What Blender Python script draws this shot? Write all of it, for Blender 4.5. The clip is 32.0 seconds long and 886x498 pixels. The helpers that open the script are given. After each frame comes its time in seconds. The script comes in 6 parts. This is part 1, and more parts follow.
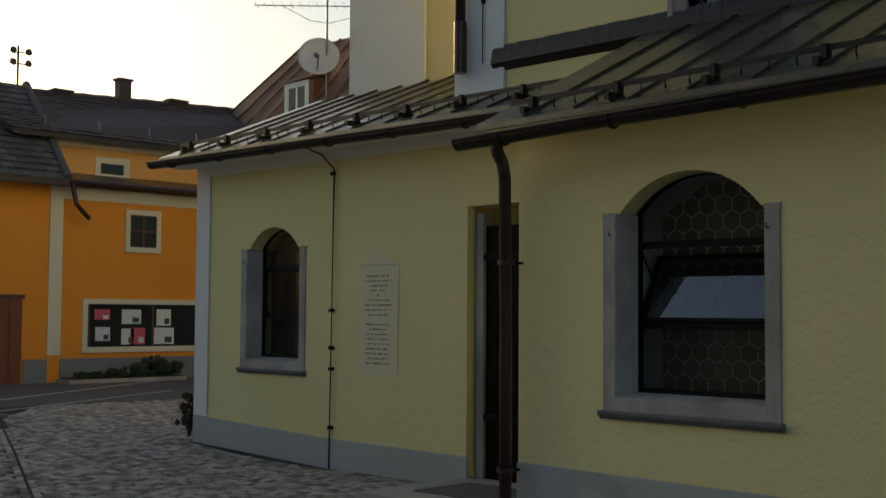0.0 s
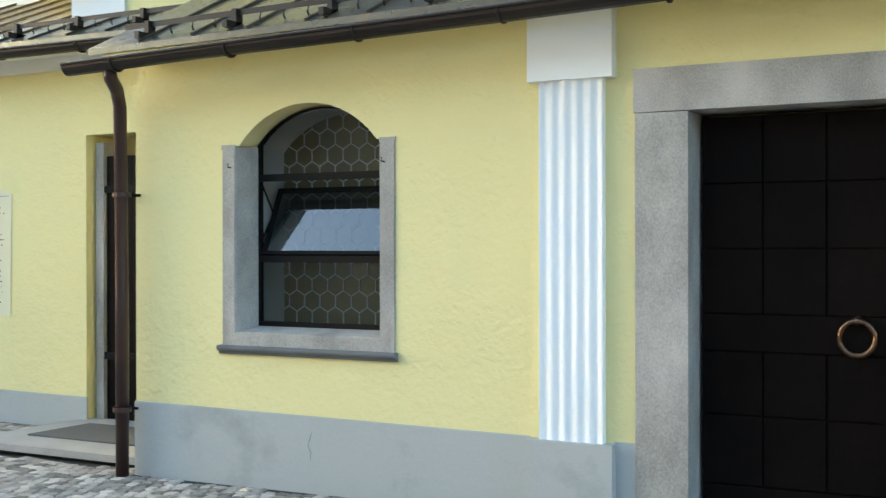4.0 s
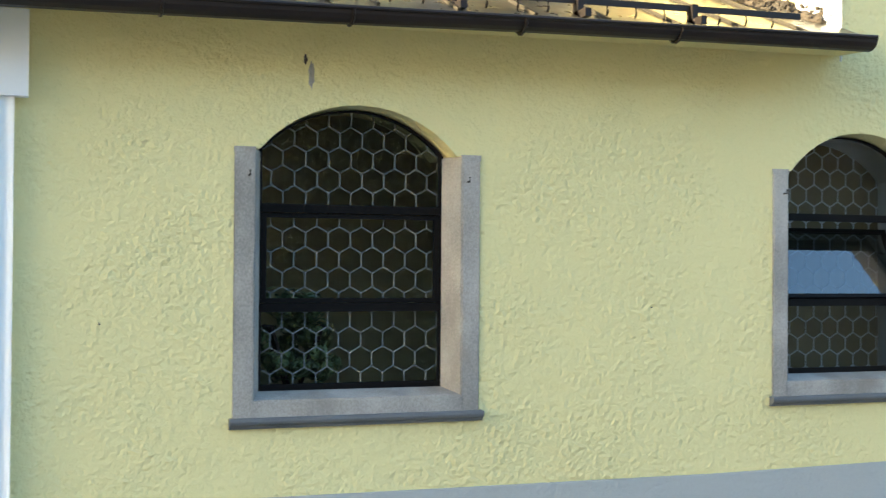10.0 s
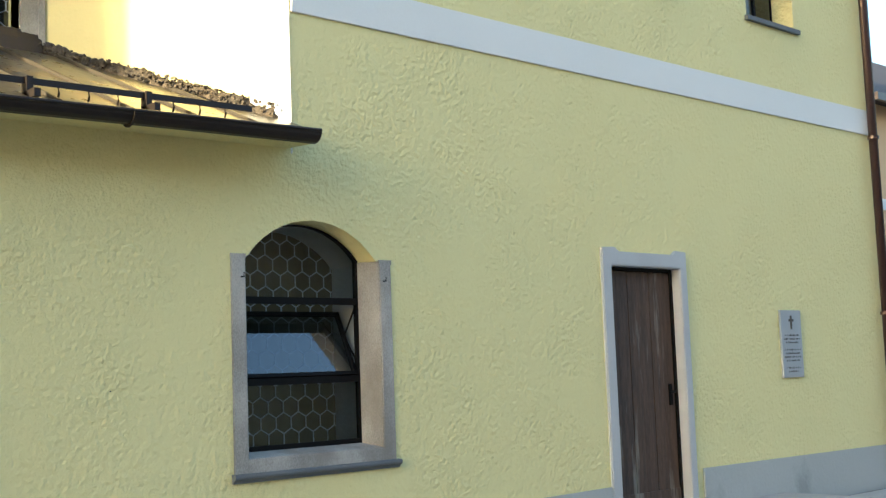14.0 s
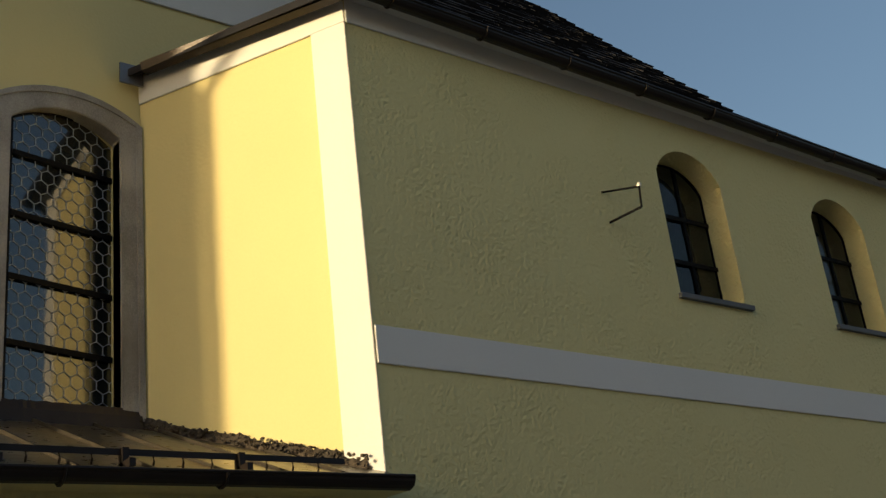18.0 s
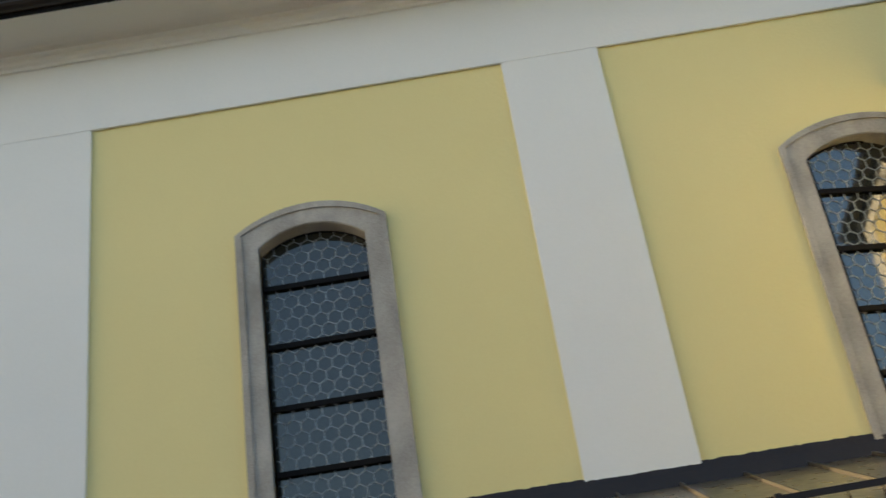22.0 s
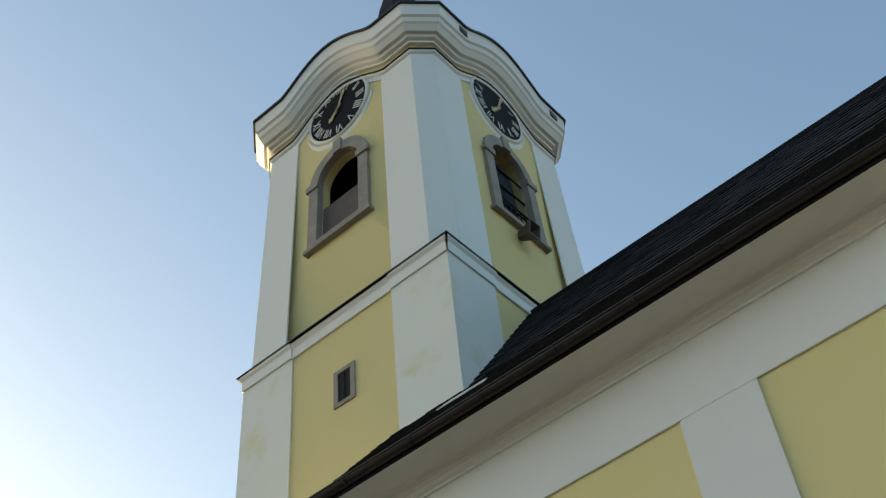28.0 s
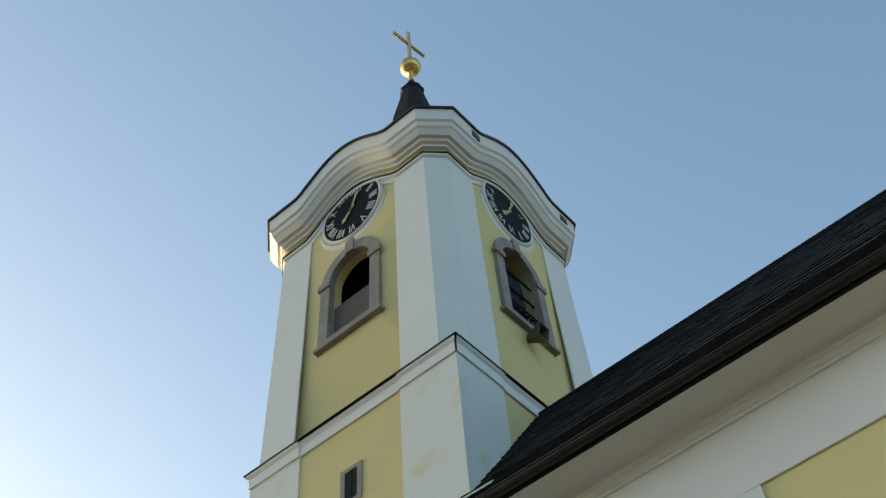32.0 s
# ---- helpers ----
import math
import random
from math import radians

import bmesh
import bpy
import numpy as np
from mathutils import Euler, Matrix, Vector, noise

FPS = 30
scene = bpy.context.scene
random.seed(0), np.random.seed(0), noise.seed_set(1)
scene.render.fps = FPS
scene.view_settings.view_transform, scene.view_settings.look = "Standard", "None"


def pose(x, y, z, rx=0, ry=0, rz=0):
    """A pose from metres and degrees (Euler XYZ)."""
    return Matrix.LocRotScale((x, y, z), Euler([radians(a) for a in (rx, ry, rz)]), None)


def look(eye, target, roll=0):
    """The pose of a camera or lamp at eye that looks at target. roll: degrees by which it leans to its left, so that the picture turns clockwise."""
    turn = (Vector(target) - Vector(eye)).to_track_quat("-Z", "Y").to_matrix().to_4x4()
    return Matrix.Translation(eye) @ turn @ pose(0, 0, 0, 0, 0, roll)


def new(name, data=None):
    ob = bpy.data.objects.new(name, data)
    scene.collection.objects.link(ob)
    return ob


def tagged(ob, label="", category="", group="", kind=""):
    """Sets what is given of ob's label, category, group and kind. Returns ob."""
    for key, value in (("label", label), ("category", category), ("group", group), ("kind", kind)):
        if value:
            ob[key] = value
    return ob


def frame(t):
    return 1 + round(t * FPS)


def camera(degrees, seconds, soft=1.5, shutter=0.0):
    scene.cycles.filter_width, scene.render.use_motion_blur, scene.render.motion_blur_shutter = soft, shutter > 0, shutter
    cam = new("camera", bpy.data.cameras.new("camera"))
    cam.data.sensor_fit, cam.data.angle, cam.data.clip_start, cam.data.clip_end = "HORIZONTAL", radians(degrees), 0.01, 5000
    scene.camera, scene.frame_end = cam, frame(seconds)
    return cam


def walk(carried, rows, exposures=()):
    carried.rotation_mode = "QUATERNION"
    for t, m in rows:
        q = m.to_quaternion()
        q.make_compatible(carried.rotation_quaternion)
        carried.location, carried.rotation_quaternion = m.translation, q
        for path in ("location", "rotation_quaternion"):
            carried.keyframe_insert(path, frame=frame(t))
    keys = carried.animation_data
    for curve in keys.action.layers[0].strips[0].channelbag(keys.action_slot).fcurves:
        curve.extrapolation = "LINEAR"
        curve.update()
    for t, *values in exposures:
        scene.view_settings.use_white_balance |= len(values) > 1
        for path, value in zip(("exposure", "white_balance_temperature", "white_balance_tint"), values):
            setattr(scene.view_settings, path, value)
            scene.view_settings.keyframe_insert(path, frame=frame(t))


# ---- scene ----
cam = camera(40.24, 32.0, soft=1.3, shutter=0.3)
# seconds, eye, heading to the left of +y, pitch and roll in degrees
PATH = (
    (0.0, (-0.240, -0.492, 1.719), 45.12, 3.06, 0.38),
    (0.5, (-0.244, -0.469, 1.714), 45.10, 0.89, 0.38),
    (1.0, (-0.233, -0.443, 1.711), 44.29, 0.43, 0.39),
    (1.5, (-0.210, -0.411, 1.714), 42.79, 0.39, 0.31),
    (2.0, (-0.180, -0.379, 1.720), 40.30, 0.33, 0.23),
    (2.5, (-0.157, -0.342, 1.728), 37.45, 0.28, 0.17),
    (3.0, (-0.150, -0.309, 1.729), 34.27, 0.27, 0.09),
    (3.5, (-0.144, -0.286, 1.728), 31.27, 0.18, 0.01),
    (5.5, (-0.105, -0.238, 1.749), 19.46, -1.60, -0.42),
    (6.0, (-0.090, -0.213, 1.763), 15.38, -2.05, -0.54),
    (6.5, (-0.071, -0.181, 1.782), 10.82, -2.31, -0.49),
    (7.0, (-0.046, -0.154, 1.804), 5.74, -2.34, -0.16),
    (7.5, (-0.020, -0.128, 1.829), 1.06, -2.18, 0.01),
    (8.0, (0.008, -0.126, 1.852), -4.00, -1.75, 0.24),
    (8.5, (0.043, -0.134, 1.871), -8.17, -1.18, 0.43),
    (9.0, (0.075, -0.152, 1.882), -12.34, -0.51, 0.47),
    (9.5, (0.101, -0.164, 1.884), -16.02, 0.12, 0.47),
    (10.0, (0.119, -0.188, 1.876), -19.71, 0.80, 0.41),
    (10.5, (0.136, -0.220, 1.862), -22.74, 1.43, 0.28),
    (11.0, (0.151, -0.258, 1.844), -26.03, 2.09, 0.09),
    (11.5, (0.171, -0.284, 1.824), -29.22, 2.68, -0.22),
    (12.0, (0.187, -0.308, 1.797), -32.96, 3.32, -0.62),
    (12.5, (0.200, -0.342, 1.764), -36.46, 3.90, -1.10),
    (13.0, (0.237, -0.374, 1.729), -40.13, 4.44, -1.61),
    (13.5, (0.273, -0.407, 1.691), -42.48, 4.89, -2.28),
    (15.5, (0.376, -0.526, 1.513), -43.73, 11.86, -3.61),
    (16.0, (0.407, -0.547, 1.486), -42.94, 15.70, -4.53),
    (16.5, (0.440, -0.555, 1.477), -41.99, 19.51, -5.49),
    (17.0, (0.466, -0.547, 1.480), -41.10, 22.66, -6.00),
    (17.5, (0.472, -0.529, 1.485), -40.13, 23.25, -6.32),
    (18.0, (0.452, -0.507, 1.488), -39.12, 23.02, -6.86),
    (18.5, (0.417, -0.482, 1.491), -38.16, 22.72, -7.72),
    (19.0, (0.374, -0.451, 1.498), -37.05, 22.71, -9.18),
    (19.5, (0.328, -0.413, 1.506), -34.52, 23.18, -10.16),
    (20.0, (0.292, -0.375, 1.514), -28.98, 24.22, -10.43),
    (20.5, (0.268, -0.347, 1.517), -21.68, 25.49, -10.19),
    (21.0, (0.251, -0.336, 1.513), -13.68, 26.78, -9.35),
    (21.5, (0.239, -0.342, 1.505), -6.60, 28.07, -8.89),
    (22.0, (0.226, -0.366, 1.489), 0.90, 29.98, -8.80),
    (22.5, (0.210, -0.403, 1.466), 7.58, 31.88, -8.41),
    (23.0, (0.191, -0.450, 1.436), 14.90, 33.44, -8.41),
    (23.5, (0.169, -0.495, 1.408), 20.98, 34.89, -8.93),
    (24.0, (0.144, -0.537, 1.387), 26.24, 36.96, -8.85),
    (24.5, (0.119, -0.566, 1.373), 29.73, 39.55, -8.20),
    (25.0, (0.099, -0.583, 1.360), 32.25, 43.11, -7.05),
    (25.5, (0.086, -0.589, 1.346), 33.54, 46.39, -6.61),
    (27.5, (0.018, -0.605, 1.312), 35.13, 45.82, -8.16),
    (28.0, (0.004, -0.609, 1.313), 35.03, 46.03, -8.23),
    (28.5, (-0.010, -0.616, 1.326), 34.92, 46.23, -8.19),
    (29.0, (-0.018, -0.624, 1.340), 34.94, 46.32, -7.97),
    (29.5, (-0.018, -0.635, 1.348), 35.01, 46.26, -7.83),
    (30.0, (-0.006, -0.650, 1.342), 35.12, 46.17, -7.58),
    (30.5, (0.020, -0.668, 1.316), 35.10, 46.88, -7.37),
    (31.0, (0.054, -0.688, 1.269), 34.92, 48.67, -7.38),
    (31.5, (0.093, -0.712, 1.209), 34.83, 49.97, -7.46),
    (32.0, (0.134, -0.736, 1.141), 34.89, 50.79, -7.37),
)


def aim(eye, yaw, pitch):
    """The point two metres ahead."""
    a, b = radians(yaw), radians(pitch)
    return (eye[0] - 2 * math.sin(a) * math.cos(b), eye[1] + 2 * math.cos(a) * math.cos(b), eye[2] + 2 * math.sin(b))


walk(cam, [(t, look(eye, aim(eye, yaw, pitch), roll)) for t, eye, yaw, pitch, roll in PATH], exposures=((0, 0.45, 5920, 8), (0.5, 1.08, 5920, 8), (1, 1.86, 5900, 8), (2, 2.40, 5720, 7), (3.5, 2.9, 5600, 4), (5.5, 3.28, 5450, 3), (7, 3.15, 5400, 2), (8, 3.2, 5330, 2), (9, 2.97, 5300, 3), (10, 2.83, 5290, 5), (11, 3.0, 5290, 5), (12, 3.15, 5290, 5), (13, 2.65, 5280, 4), (15.5, 1.83, 5680, 6), (16.5, 0.43, 5820, 7), (17, 0.2, 5920, 8), (19.5, 0.25, 6050, 10), (21, 0.75, 6200, 10), (22, 1.88, 5920, 8), (23, 2.08, 5920, 7), (24, 2.15, 5970, 6), (25, 1.72, 5970, 5), (28, 1.51, 6000, 4), (32, 1.56, 5900, 4)))

# ---------------------------------------------------------------- world, sun
world = bpy.data.worlds.new("sky")
scene.world = world
world.use_nodes = True
wn = world.node_tree.nodes
sky = wn.new("ShaderNodeTexSky")
sky.sky_type = "NISHITA"
sky.sun_disc = False
SUN_EL, SUN_AZ = 7.5, -87.8          # degrees; azimuth from +y towards +x
sky.sun_elevation = radians(SUN_EL)
sky.sun_rotation = radians(SUN_AZ)
sky.air_density, sky.dust_density, sky.ozone_density = 1.0, 3.8, 1.0
wn["Background"].inputs["Strength"].default_value = 0.15
world.node_tree.links.new(sky.outputs[0], wn["Background"].inputs[0])
sun = new("sun", bpy.data.lights.new("sun", "SUN"))
sun.data.energy, sun.data.angle, sun.data.color = 4.4, radians(0.6), (1.0, 0.72, 0.36)
sun_way = Vector((math.sin(radians(SUN_AZ)) * math.cos(radians(SUN_EL)), math.cos(radians(SUN_AZ)) * math.cos(radians(SUN_EL)), math.sin(radians(SUN_EL))))
sun.matrix_world = look(sun_way * 60, (0, 0, 0))


# ---------------------------------------------------------------- materials
def material(name, col, col2=None, rough=0.85, metal=0.0, scale=1.2, fine=30.0, bump=0.25, depth=0.004, amount=0.5, island=0.0, spec=0.5, stretch=(1, 1, 1), stain=None, stain_at=0.62):
    """Paint, stone or metal with variation at two scales, fine relief and, where given, stains."""
    m = bpy.data.materials.new(name)
    m.use_nodes = True
    nt = m.node_tree
    n, ln = nt.nodes, nt.links.new
    b = n["Principled BSDF"]
    b.inputs["Metallic"].default_value = metal
    b.inputs["Specular IOR Level"].default_value = spec
    geo = n.new("ShaderNodeNewGeometry")
    mp = n.new("ShaderNodeMapping")
    mp.inputs["Scale"].default_value = stretch
    ln(geo.outputs["Position"], mp.inputs[0])
    big, small = n.new("ShaderNodeTexNoise"), n.new("ShaderNodeTexNoise")
    big.inputs["Scale"].default_value, big.inputs["Detail"].default_value = scale, 5
    small.inputs["Scale"].default_value, small.inputs["Detail"].default_value = fine, 6
    ln(mp.outputs[0], big.inputs["Vector"])
    ln(mp.outputs[0], small.inputs["Vector"])
    add = n.new("ShaderNodeMath")
    add.operation = "MULTIPLY_ADD"
    add.inputs[1].default_value = 0.6
    ln(big.outputs[0], add.inputs[0])
    half = n.new("ShaderNodeMath")
    half.operation = "MULTIPLY"
    half.inputs[1].default_value = 0.4
    ln(small.outputs[0], half.inputs[0])
    ln(half.outputs[0], add.inputs[2])
    ramp = n.new("ShaderNodeMapRange")
    ramp.inputs["From Min"].default_value, ramp.inputs["From Max"].default_value = 0.5 - amount * 0.5, 0.5 + amount * 0.5
    ln(add.outputs[0], ramp.inputs[0])
    mix = n.new("ShaderNodeMix")
    mix.data_type = "RGBA"
    mix.inputs[6].default_value = (*col, 1)
    mix.inputs[7].default_value = (*(col2 or [c * 0.82 for c in col]), 1)
    ln(ramp.outputs[0], mix.inputs[0])
    out = mix.outputs[2]
    if stain:
        st = n.new("ShaderNodeTexNoise")
        st.inputs["Scale"].default_value, st.inputs["Detail"].default_value, st.inputs["Roughness"].default_value = 0.9, 7, 0.62
        ln(mp.outputs[0], st.inputs["Vector"])
        sr = n.new("ShaderNodeMapRange")
        sr.inputs["From Min"].default_value, sr.inputs["From Max"].default_value = stain_at, stain_at + 0.12
        ln(st.outputs[0], sr.inputs[0])
        sm = n.new("ShaderNodeMix")
        sm.data_type = "RGBA"
        sm.inputs[7].default_value = (*stain, 1)
        ln(sr.outputs[0], sm.inputs[0])
        ln(out, sm.inputs[6])
        out = sm.outputs[2]
    if island:
        info = n.new("ShaderNodeObjectInfo")
        geo_r = n.new("ShaderNodeMath")
        geo_r.operation = "ADD"
        ln(info.outputs["Random"], geo_r.inputs[0])
        ln(geo.outputs["Random Per Island"], geo_r.inputs[1])
        fr = n.new("ShaderNodeMath")
        fr.operation = "FRACT"
        ln(geo_r.outputs[0], fr.inputs[0])
        vr = n.new("ShaderNodeMapRange")
        vr.inputs["To Min"].default_value, vr.inputs["To Max"].default_value = 1 - island, 1 + island
        ln(fr.outputs[0], vr.inputs[0])
        hs = n.new("ShaderNodeHueSaturation")
        ln(out, hs.inputs["Color"])
        ln(vr.outputs[0], hs.inputs["Value"])
        out = hs.outputs[0]
    ln(out, b.inputs["Base Color"])
    rr = n.new("ShaderNodeMapRange")
    rr.inputs["To Min"].default_value, rr.inputs["To Max"].default_value = max(0.03, rough - 0.12), min(1, rough + 0.1)
    ln(small.outputs[0], rr.inputs[0])
    ln(rr.outputs[0], b.inputs["Roughness"])
    if bump:
        bp = n.new("ShaderNodeBump")
        bp.inputs["Strength"].default_value, bp.inputs["Distance"].default_value = bump, depth
        ln(small.outputs[0], bp.inputs["Height"])
        ln(bp.outputs[0], b.inputs["Normal"])
    return m


def plaster(name, col, col2, lumps=0.85, stain=None, stain_at=0.66):
    """Hand-thrown painted plaster: a fine grain, with lumps that stand out in patches."""
    m = material(name, col, col2, rough=0.92, scale=0.7, fine=55, bump=0, amount=0.7, spec=0.25, stain=stain, stain_at=stain_at)
    n, ln = m.node_tree.nodes, m.node_tree.links.new
    geo = n.new("ShaderNodeNewGeometry")
    lump, patch, grain, swell = (n.new("ShaderNodeTexNoise") for _ in range(4))
    for tex, sc, de in ((lump, 27, 4), (patch, 1.6, 4), (grain, 110, 3), (swell, 8, 3)):
        tex.inputs["Scale"].default_value, tex.inputs["Detail"].default_value = sc, de
        ln(geo.outputs["Position"], tex.inputs["Vector"])
    where = n.new("ShaderNodeMapRange")
    where.inputs["From Min"].default_value, where.inputs["From Max"].default_value = 0.34, 0.68
    where.inputs["To Min"].default_value = 0.3
    ln(patch.outputs[0], where.inputs[0])
    ridge = n.new("ShaderNodeMapRange")
    ridge.inputs["From Min"].default_value, ridge.inputs["From Max"].default_value = 0.30, 0.80
    ln(lump.outputs[0], ridge.inputs[0])
    mul = n.new("ShaderNodeMath")
    mul.operation = "MULTIPLY"
    sep, east_part, both = n.new("ShaderNodeSeparateXYZ"), n.new("ShaderNodeMapRange"), n.new("ShaderNodeMath")
    ln(geo.outputs["Position"], sep.inputs[0])
    east_part.inputs["From Min"].default_value, east_part.inputs["From Max"].default_value = -4.5, 1.0
    east_part.inputs["To Min"].default_value = 0.3
    ln(sep.outputs[0], east_part.inputs[0])
    both.operation = "MULTIPLY"
    ln(where.outputs[0], both.inputs[0])
    ln(east_part.outputs[0], both.inputs[1])
    ln(both.outputs[0], mul.inputs[0])
    ln(ridge.outputs[0], mul.inputs[1])
    tot = n.new("ShaderNodeMath")
    tot.operation = "MULTIPLY_ADD"
    tot.inputs[1].default_value = 0.12
    ln(grain.outputs[0], tot.inputs[0])
    ln(mul.outputs[0], tot.inputs[2])
    wavy = n.new("ShaderNodeMath")
    wavy.operation = "MULTIPLY_ADD"
    wavy.inputs[1].default_value = 0.7
    ln(swell.outputs[0], wavy.inputs[0])
    ln(tot.outputs[0], wavy.inputs[2])
    bp = n.new("ShaderNodeBump")
    bp.inputs["Strength"].default_value, bp.inputs["Distance"].default_value = lumps, 0.021
    ln(wavy.outputs[0], bp.inputs["Height"])
    ln(bp.outputs[0], n["Principled BSDF"].inputs["Normal"])
    return m


def glass(name, tint=(0.75, 0.8, 0.78), rough=0.03, clear=0.55, ior=1.5, base=(0.02, 0.024, 0.022)):
    """A window pane: part of the light goes through, the rest meets a glossy dark face."""
    m = bpy.data.materials.new(name)
    m.use_nodes = True
    n, ln = m.node_tree.nodes, m.node_tree.links.new
    b = n["Principled BSDF"]
    b.inputs["Base Color"].default_value = (*base, 1)
    b.inputs["Roughness"].default_value = rough
    b.inputs["IOR"].default_value = 1.3
    tr = n.new("ShaderNodeBsdfTransparent")
    tr.inputs[0].default_value = (*tint, 1)
    mx = n.new("ShaderNodeMixShader")
    mx.inputs[0].default_value = clear
    ln(b.outputs[0], mx.inputs[1])
    ln(tr.outputs[0], mx.inputs[2])
    gl = n.new("ShaderNodeBsdfGlossy")
    gl.inputs["Roughness"].default_value = rough
    fr = n.new("ShaderNodeFresnel")
    fr.inputs[0].default_value = ior
    m2 = n.new("ShaderNodeMixShader")
    ln(fr.outputs[0], m2.inputs[0])
    ln(mx.outputs[0], m2.inputs[1])
    ln(gl.outputs[0], m2.inputs[2])
    ln(m2.outputs[0], n["Material Output"].inputs[0])
    wave = n.new("ShaderNodeTexNoise")
    wave.inputs["Scale"].default_value = 6
    bp = n.new("ShaderNodeBump")
    bp.inputs["Strength"].default_value, bp.inputs["Distance"].default_value = 0.06, 0.01
    geo = n.new("ShaderNodeNewGeometry")
    ln(geo.outputs["Position"], wave.inputs["Vector"])
    ln(wave.outputs[0], bp.inputs["Height"])
    ln(bp.outputs[0], gl.inputs["Normal"])
    ln(bp.outputs[0], b.inputs["Normal"])
    return m


M_YELLOW = plaster("yellow_plaster", (0.80, 0.73, 0.37), (0.74, 0.67, 0.33))
M_YELLOW_SMOOTH = plaster("yellow_plaster_smooth", (0.78, 0.69, 0.34), (0.72, 0.63, 0.30), lumps=0.15)
M_TOWER_YELLOW = plaster("tower_yellow_plaster", (0.72, 0.62, 0.30), (0.64, 0.56, 0.29), lumps=0.12)
M_WHITE = plaster("white_plaster", (0.80, 0.80, 0.78), (0.72, 0.73, 0.71), lumps=0.12)
M_WHITE_WORN = plaster("white_plaster_weathered", (0.78, 0.79, 0.76), (0.70, 0.71, 0.66), lumps=0.15, stain=(0.68, 0.67, 0.49), stain_at=0.57)
M_PURE = plaster("fresh_white_plaster", (0.86, 0.88, 0.88), (0.80, 0.82, 0.83), lumps=0.08)
M_PLINTH = plaster("grey_plinth_paint", (0.455, 0.47, 0.455), (0.385, 0.40, 0.385), lumps=0.3, stain=(0.31, 0.325, 0.31), stain_at=0.60)
M_GRANITE = material("granite", (0.48, 0.455, 0.41), (0.25, 0.237, 0.215), rough=0.88, scale=3.0, fine=110, bump=0.6, depth=0.005, amount=0.28, stretch=(1, 1, 0.6), stain=(0.235, 0.215, 0.19), stain_at=0.54)
M_GRANITE_OLD = material("weathered_tower_stone", (0.34, 0.31, 0.275), (0.21, 0.19, 0.17), rough=0.9, scale=3.0, fine=60, bump=0.4, depth=0.005, amount=0.35)
M_GRANITE_DARK = material("dark_sill_stone", (0.16, 0.17, 0.18), (0.10, 0.11, 0.12), rough=0.8, scale=4, fine=120, bump=0.3, depth=0.003)
M_IRON = material("black_iron", (0.005, 0.0048, 0.005), (0.009, 0.008, 0.0075), rough=0.6, spec=0.1, metal=0.0, scale=3, fine=60, bump=0.15, depth=0.002)
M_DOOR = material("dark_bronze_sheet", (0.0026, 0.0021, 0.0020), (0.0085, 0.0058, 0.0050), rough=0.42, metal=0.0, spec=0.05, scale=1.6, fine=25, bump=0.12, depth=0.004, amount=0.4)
M_RING = material("worn_bronze", (0.22, 0.13, 0.07), (0.10, 0.06, 0.04), rough=0.35, metal=0.9, scale=14, fine=80, bump=0.1)
M_PIPE = material("brown_painted_metal", (0.040, 0.020, 0.018), (0.055, 0.030, 0.026), rough=0.35, metal=0.2, scale=3, fine=40, bump=0.1)
M_GUTTER = material("dark_gutter_metal", (0.017, 0.013, 0.012), (0.030, 0.022, 0.019), rough=0.42, metal=0.4, scale=3, fine=40, bump=0.1)
M_TIN = material("weathered_sheet_roof", (0.21, 0.195, 0.155), (0.11, 0.10, 0.08), rough=0.31, metal=0.75, scale=1.1, fine=9, bump=0.1, depth=0.01, amount=0.4, stain=(0.26, 0.20, 0.11), stain_at=0.56)
M_TIN_SEAM = material("roof_seam_metal", (0.055, 0.048, 0.038), (0.08, 0.068, 0.052), rough=0.45, metal=0.4, scale=4, fine=30, bump=0.1)
M_FLASH = material("mossy_flashing", (0.085, 0.065, 0.045), (0.03, 0.027, 0.022), rough=0.9, scale=9, fine=40, bump=0.8, depth=0.02, amount=0.3, stain=(0.28, 0.21, 0.10), stain_at=0.58)
M_SLATE = material("dark_slate", (0.014, 0.015, 0.018), (0.024, 0.024, 0.028), rough=0.88, spec=0.15, scale=3, fine=30, bump=0.4, depth=0.006, island=0.35)
M_WOOD = material("worn_brown_boards", (0.115, 0.066, 0.040), (0.045, 0.028, 0.020), rough=0.8, scale=4, fine=26, bump=0.4, depth=0.004, amount=0.35, stretch=(6, 6, 0.6), stain=(0.27, 0.235, 0.18), stain_at=0.56)
M_GLASS = glass("window_glass", tint=(0.9, 0.93, 0.91), clear=0.93, ior=1.3)
M_GLASS_DARK = glass("dark_glass", tint=(0.6, 0.64, 0.6), clear=0.6, ior=1.32)
M_GLASS_OLIVE = glass("olive_cathedral_glass", tint=(0.6, 0.58, 0.45), clear=0.3, ior=1.3, rough=0.12, base=(0.17, 0.15, 0.085))
M_GLASS_NAVE = glass("nave_glass", tint=(0.4, 0.42, 0.4), clear=0.12, ior=1.75, rough=0.05)
M_GLASS_CLEAR = glass("clear_pane", tint=(0.92, 0.94, 0.92), clear=0.95, ior=1.12)
# cool dark tint stands in for the dim room behind window_2
M_GLASS_DIM = glass("dim_honeycomb_pane", tint=(0.66, 0.71, 0.77), clear=0.96, ior=1.12, base=(0.01, 0.011, 0.011))
M_GLASS_BLIND = glass("blind_pane", tint=(0.4, 0.42, 0.4), clear=0.08, ior=1.2)
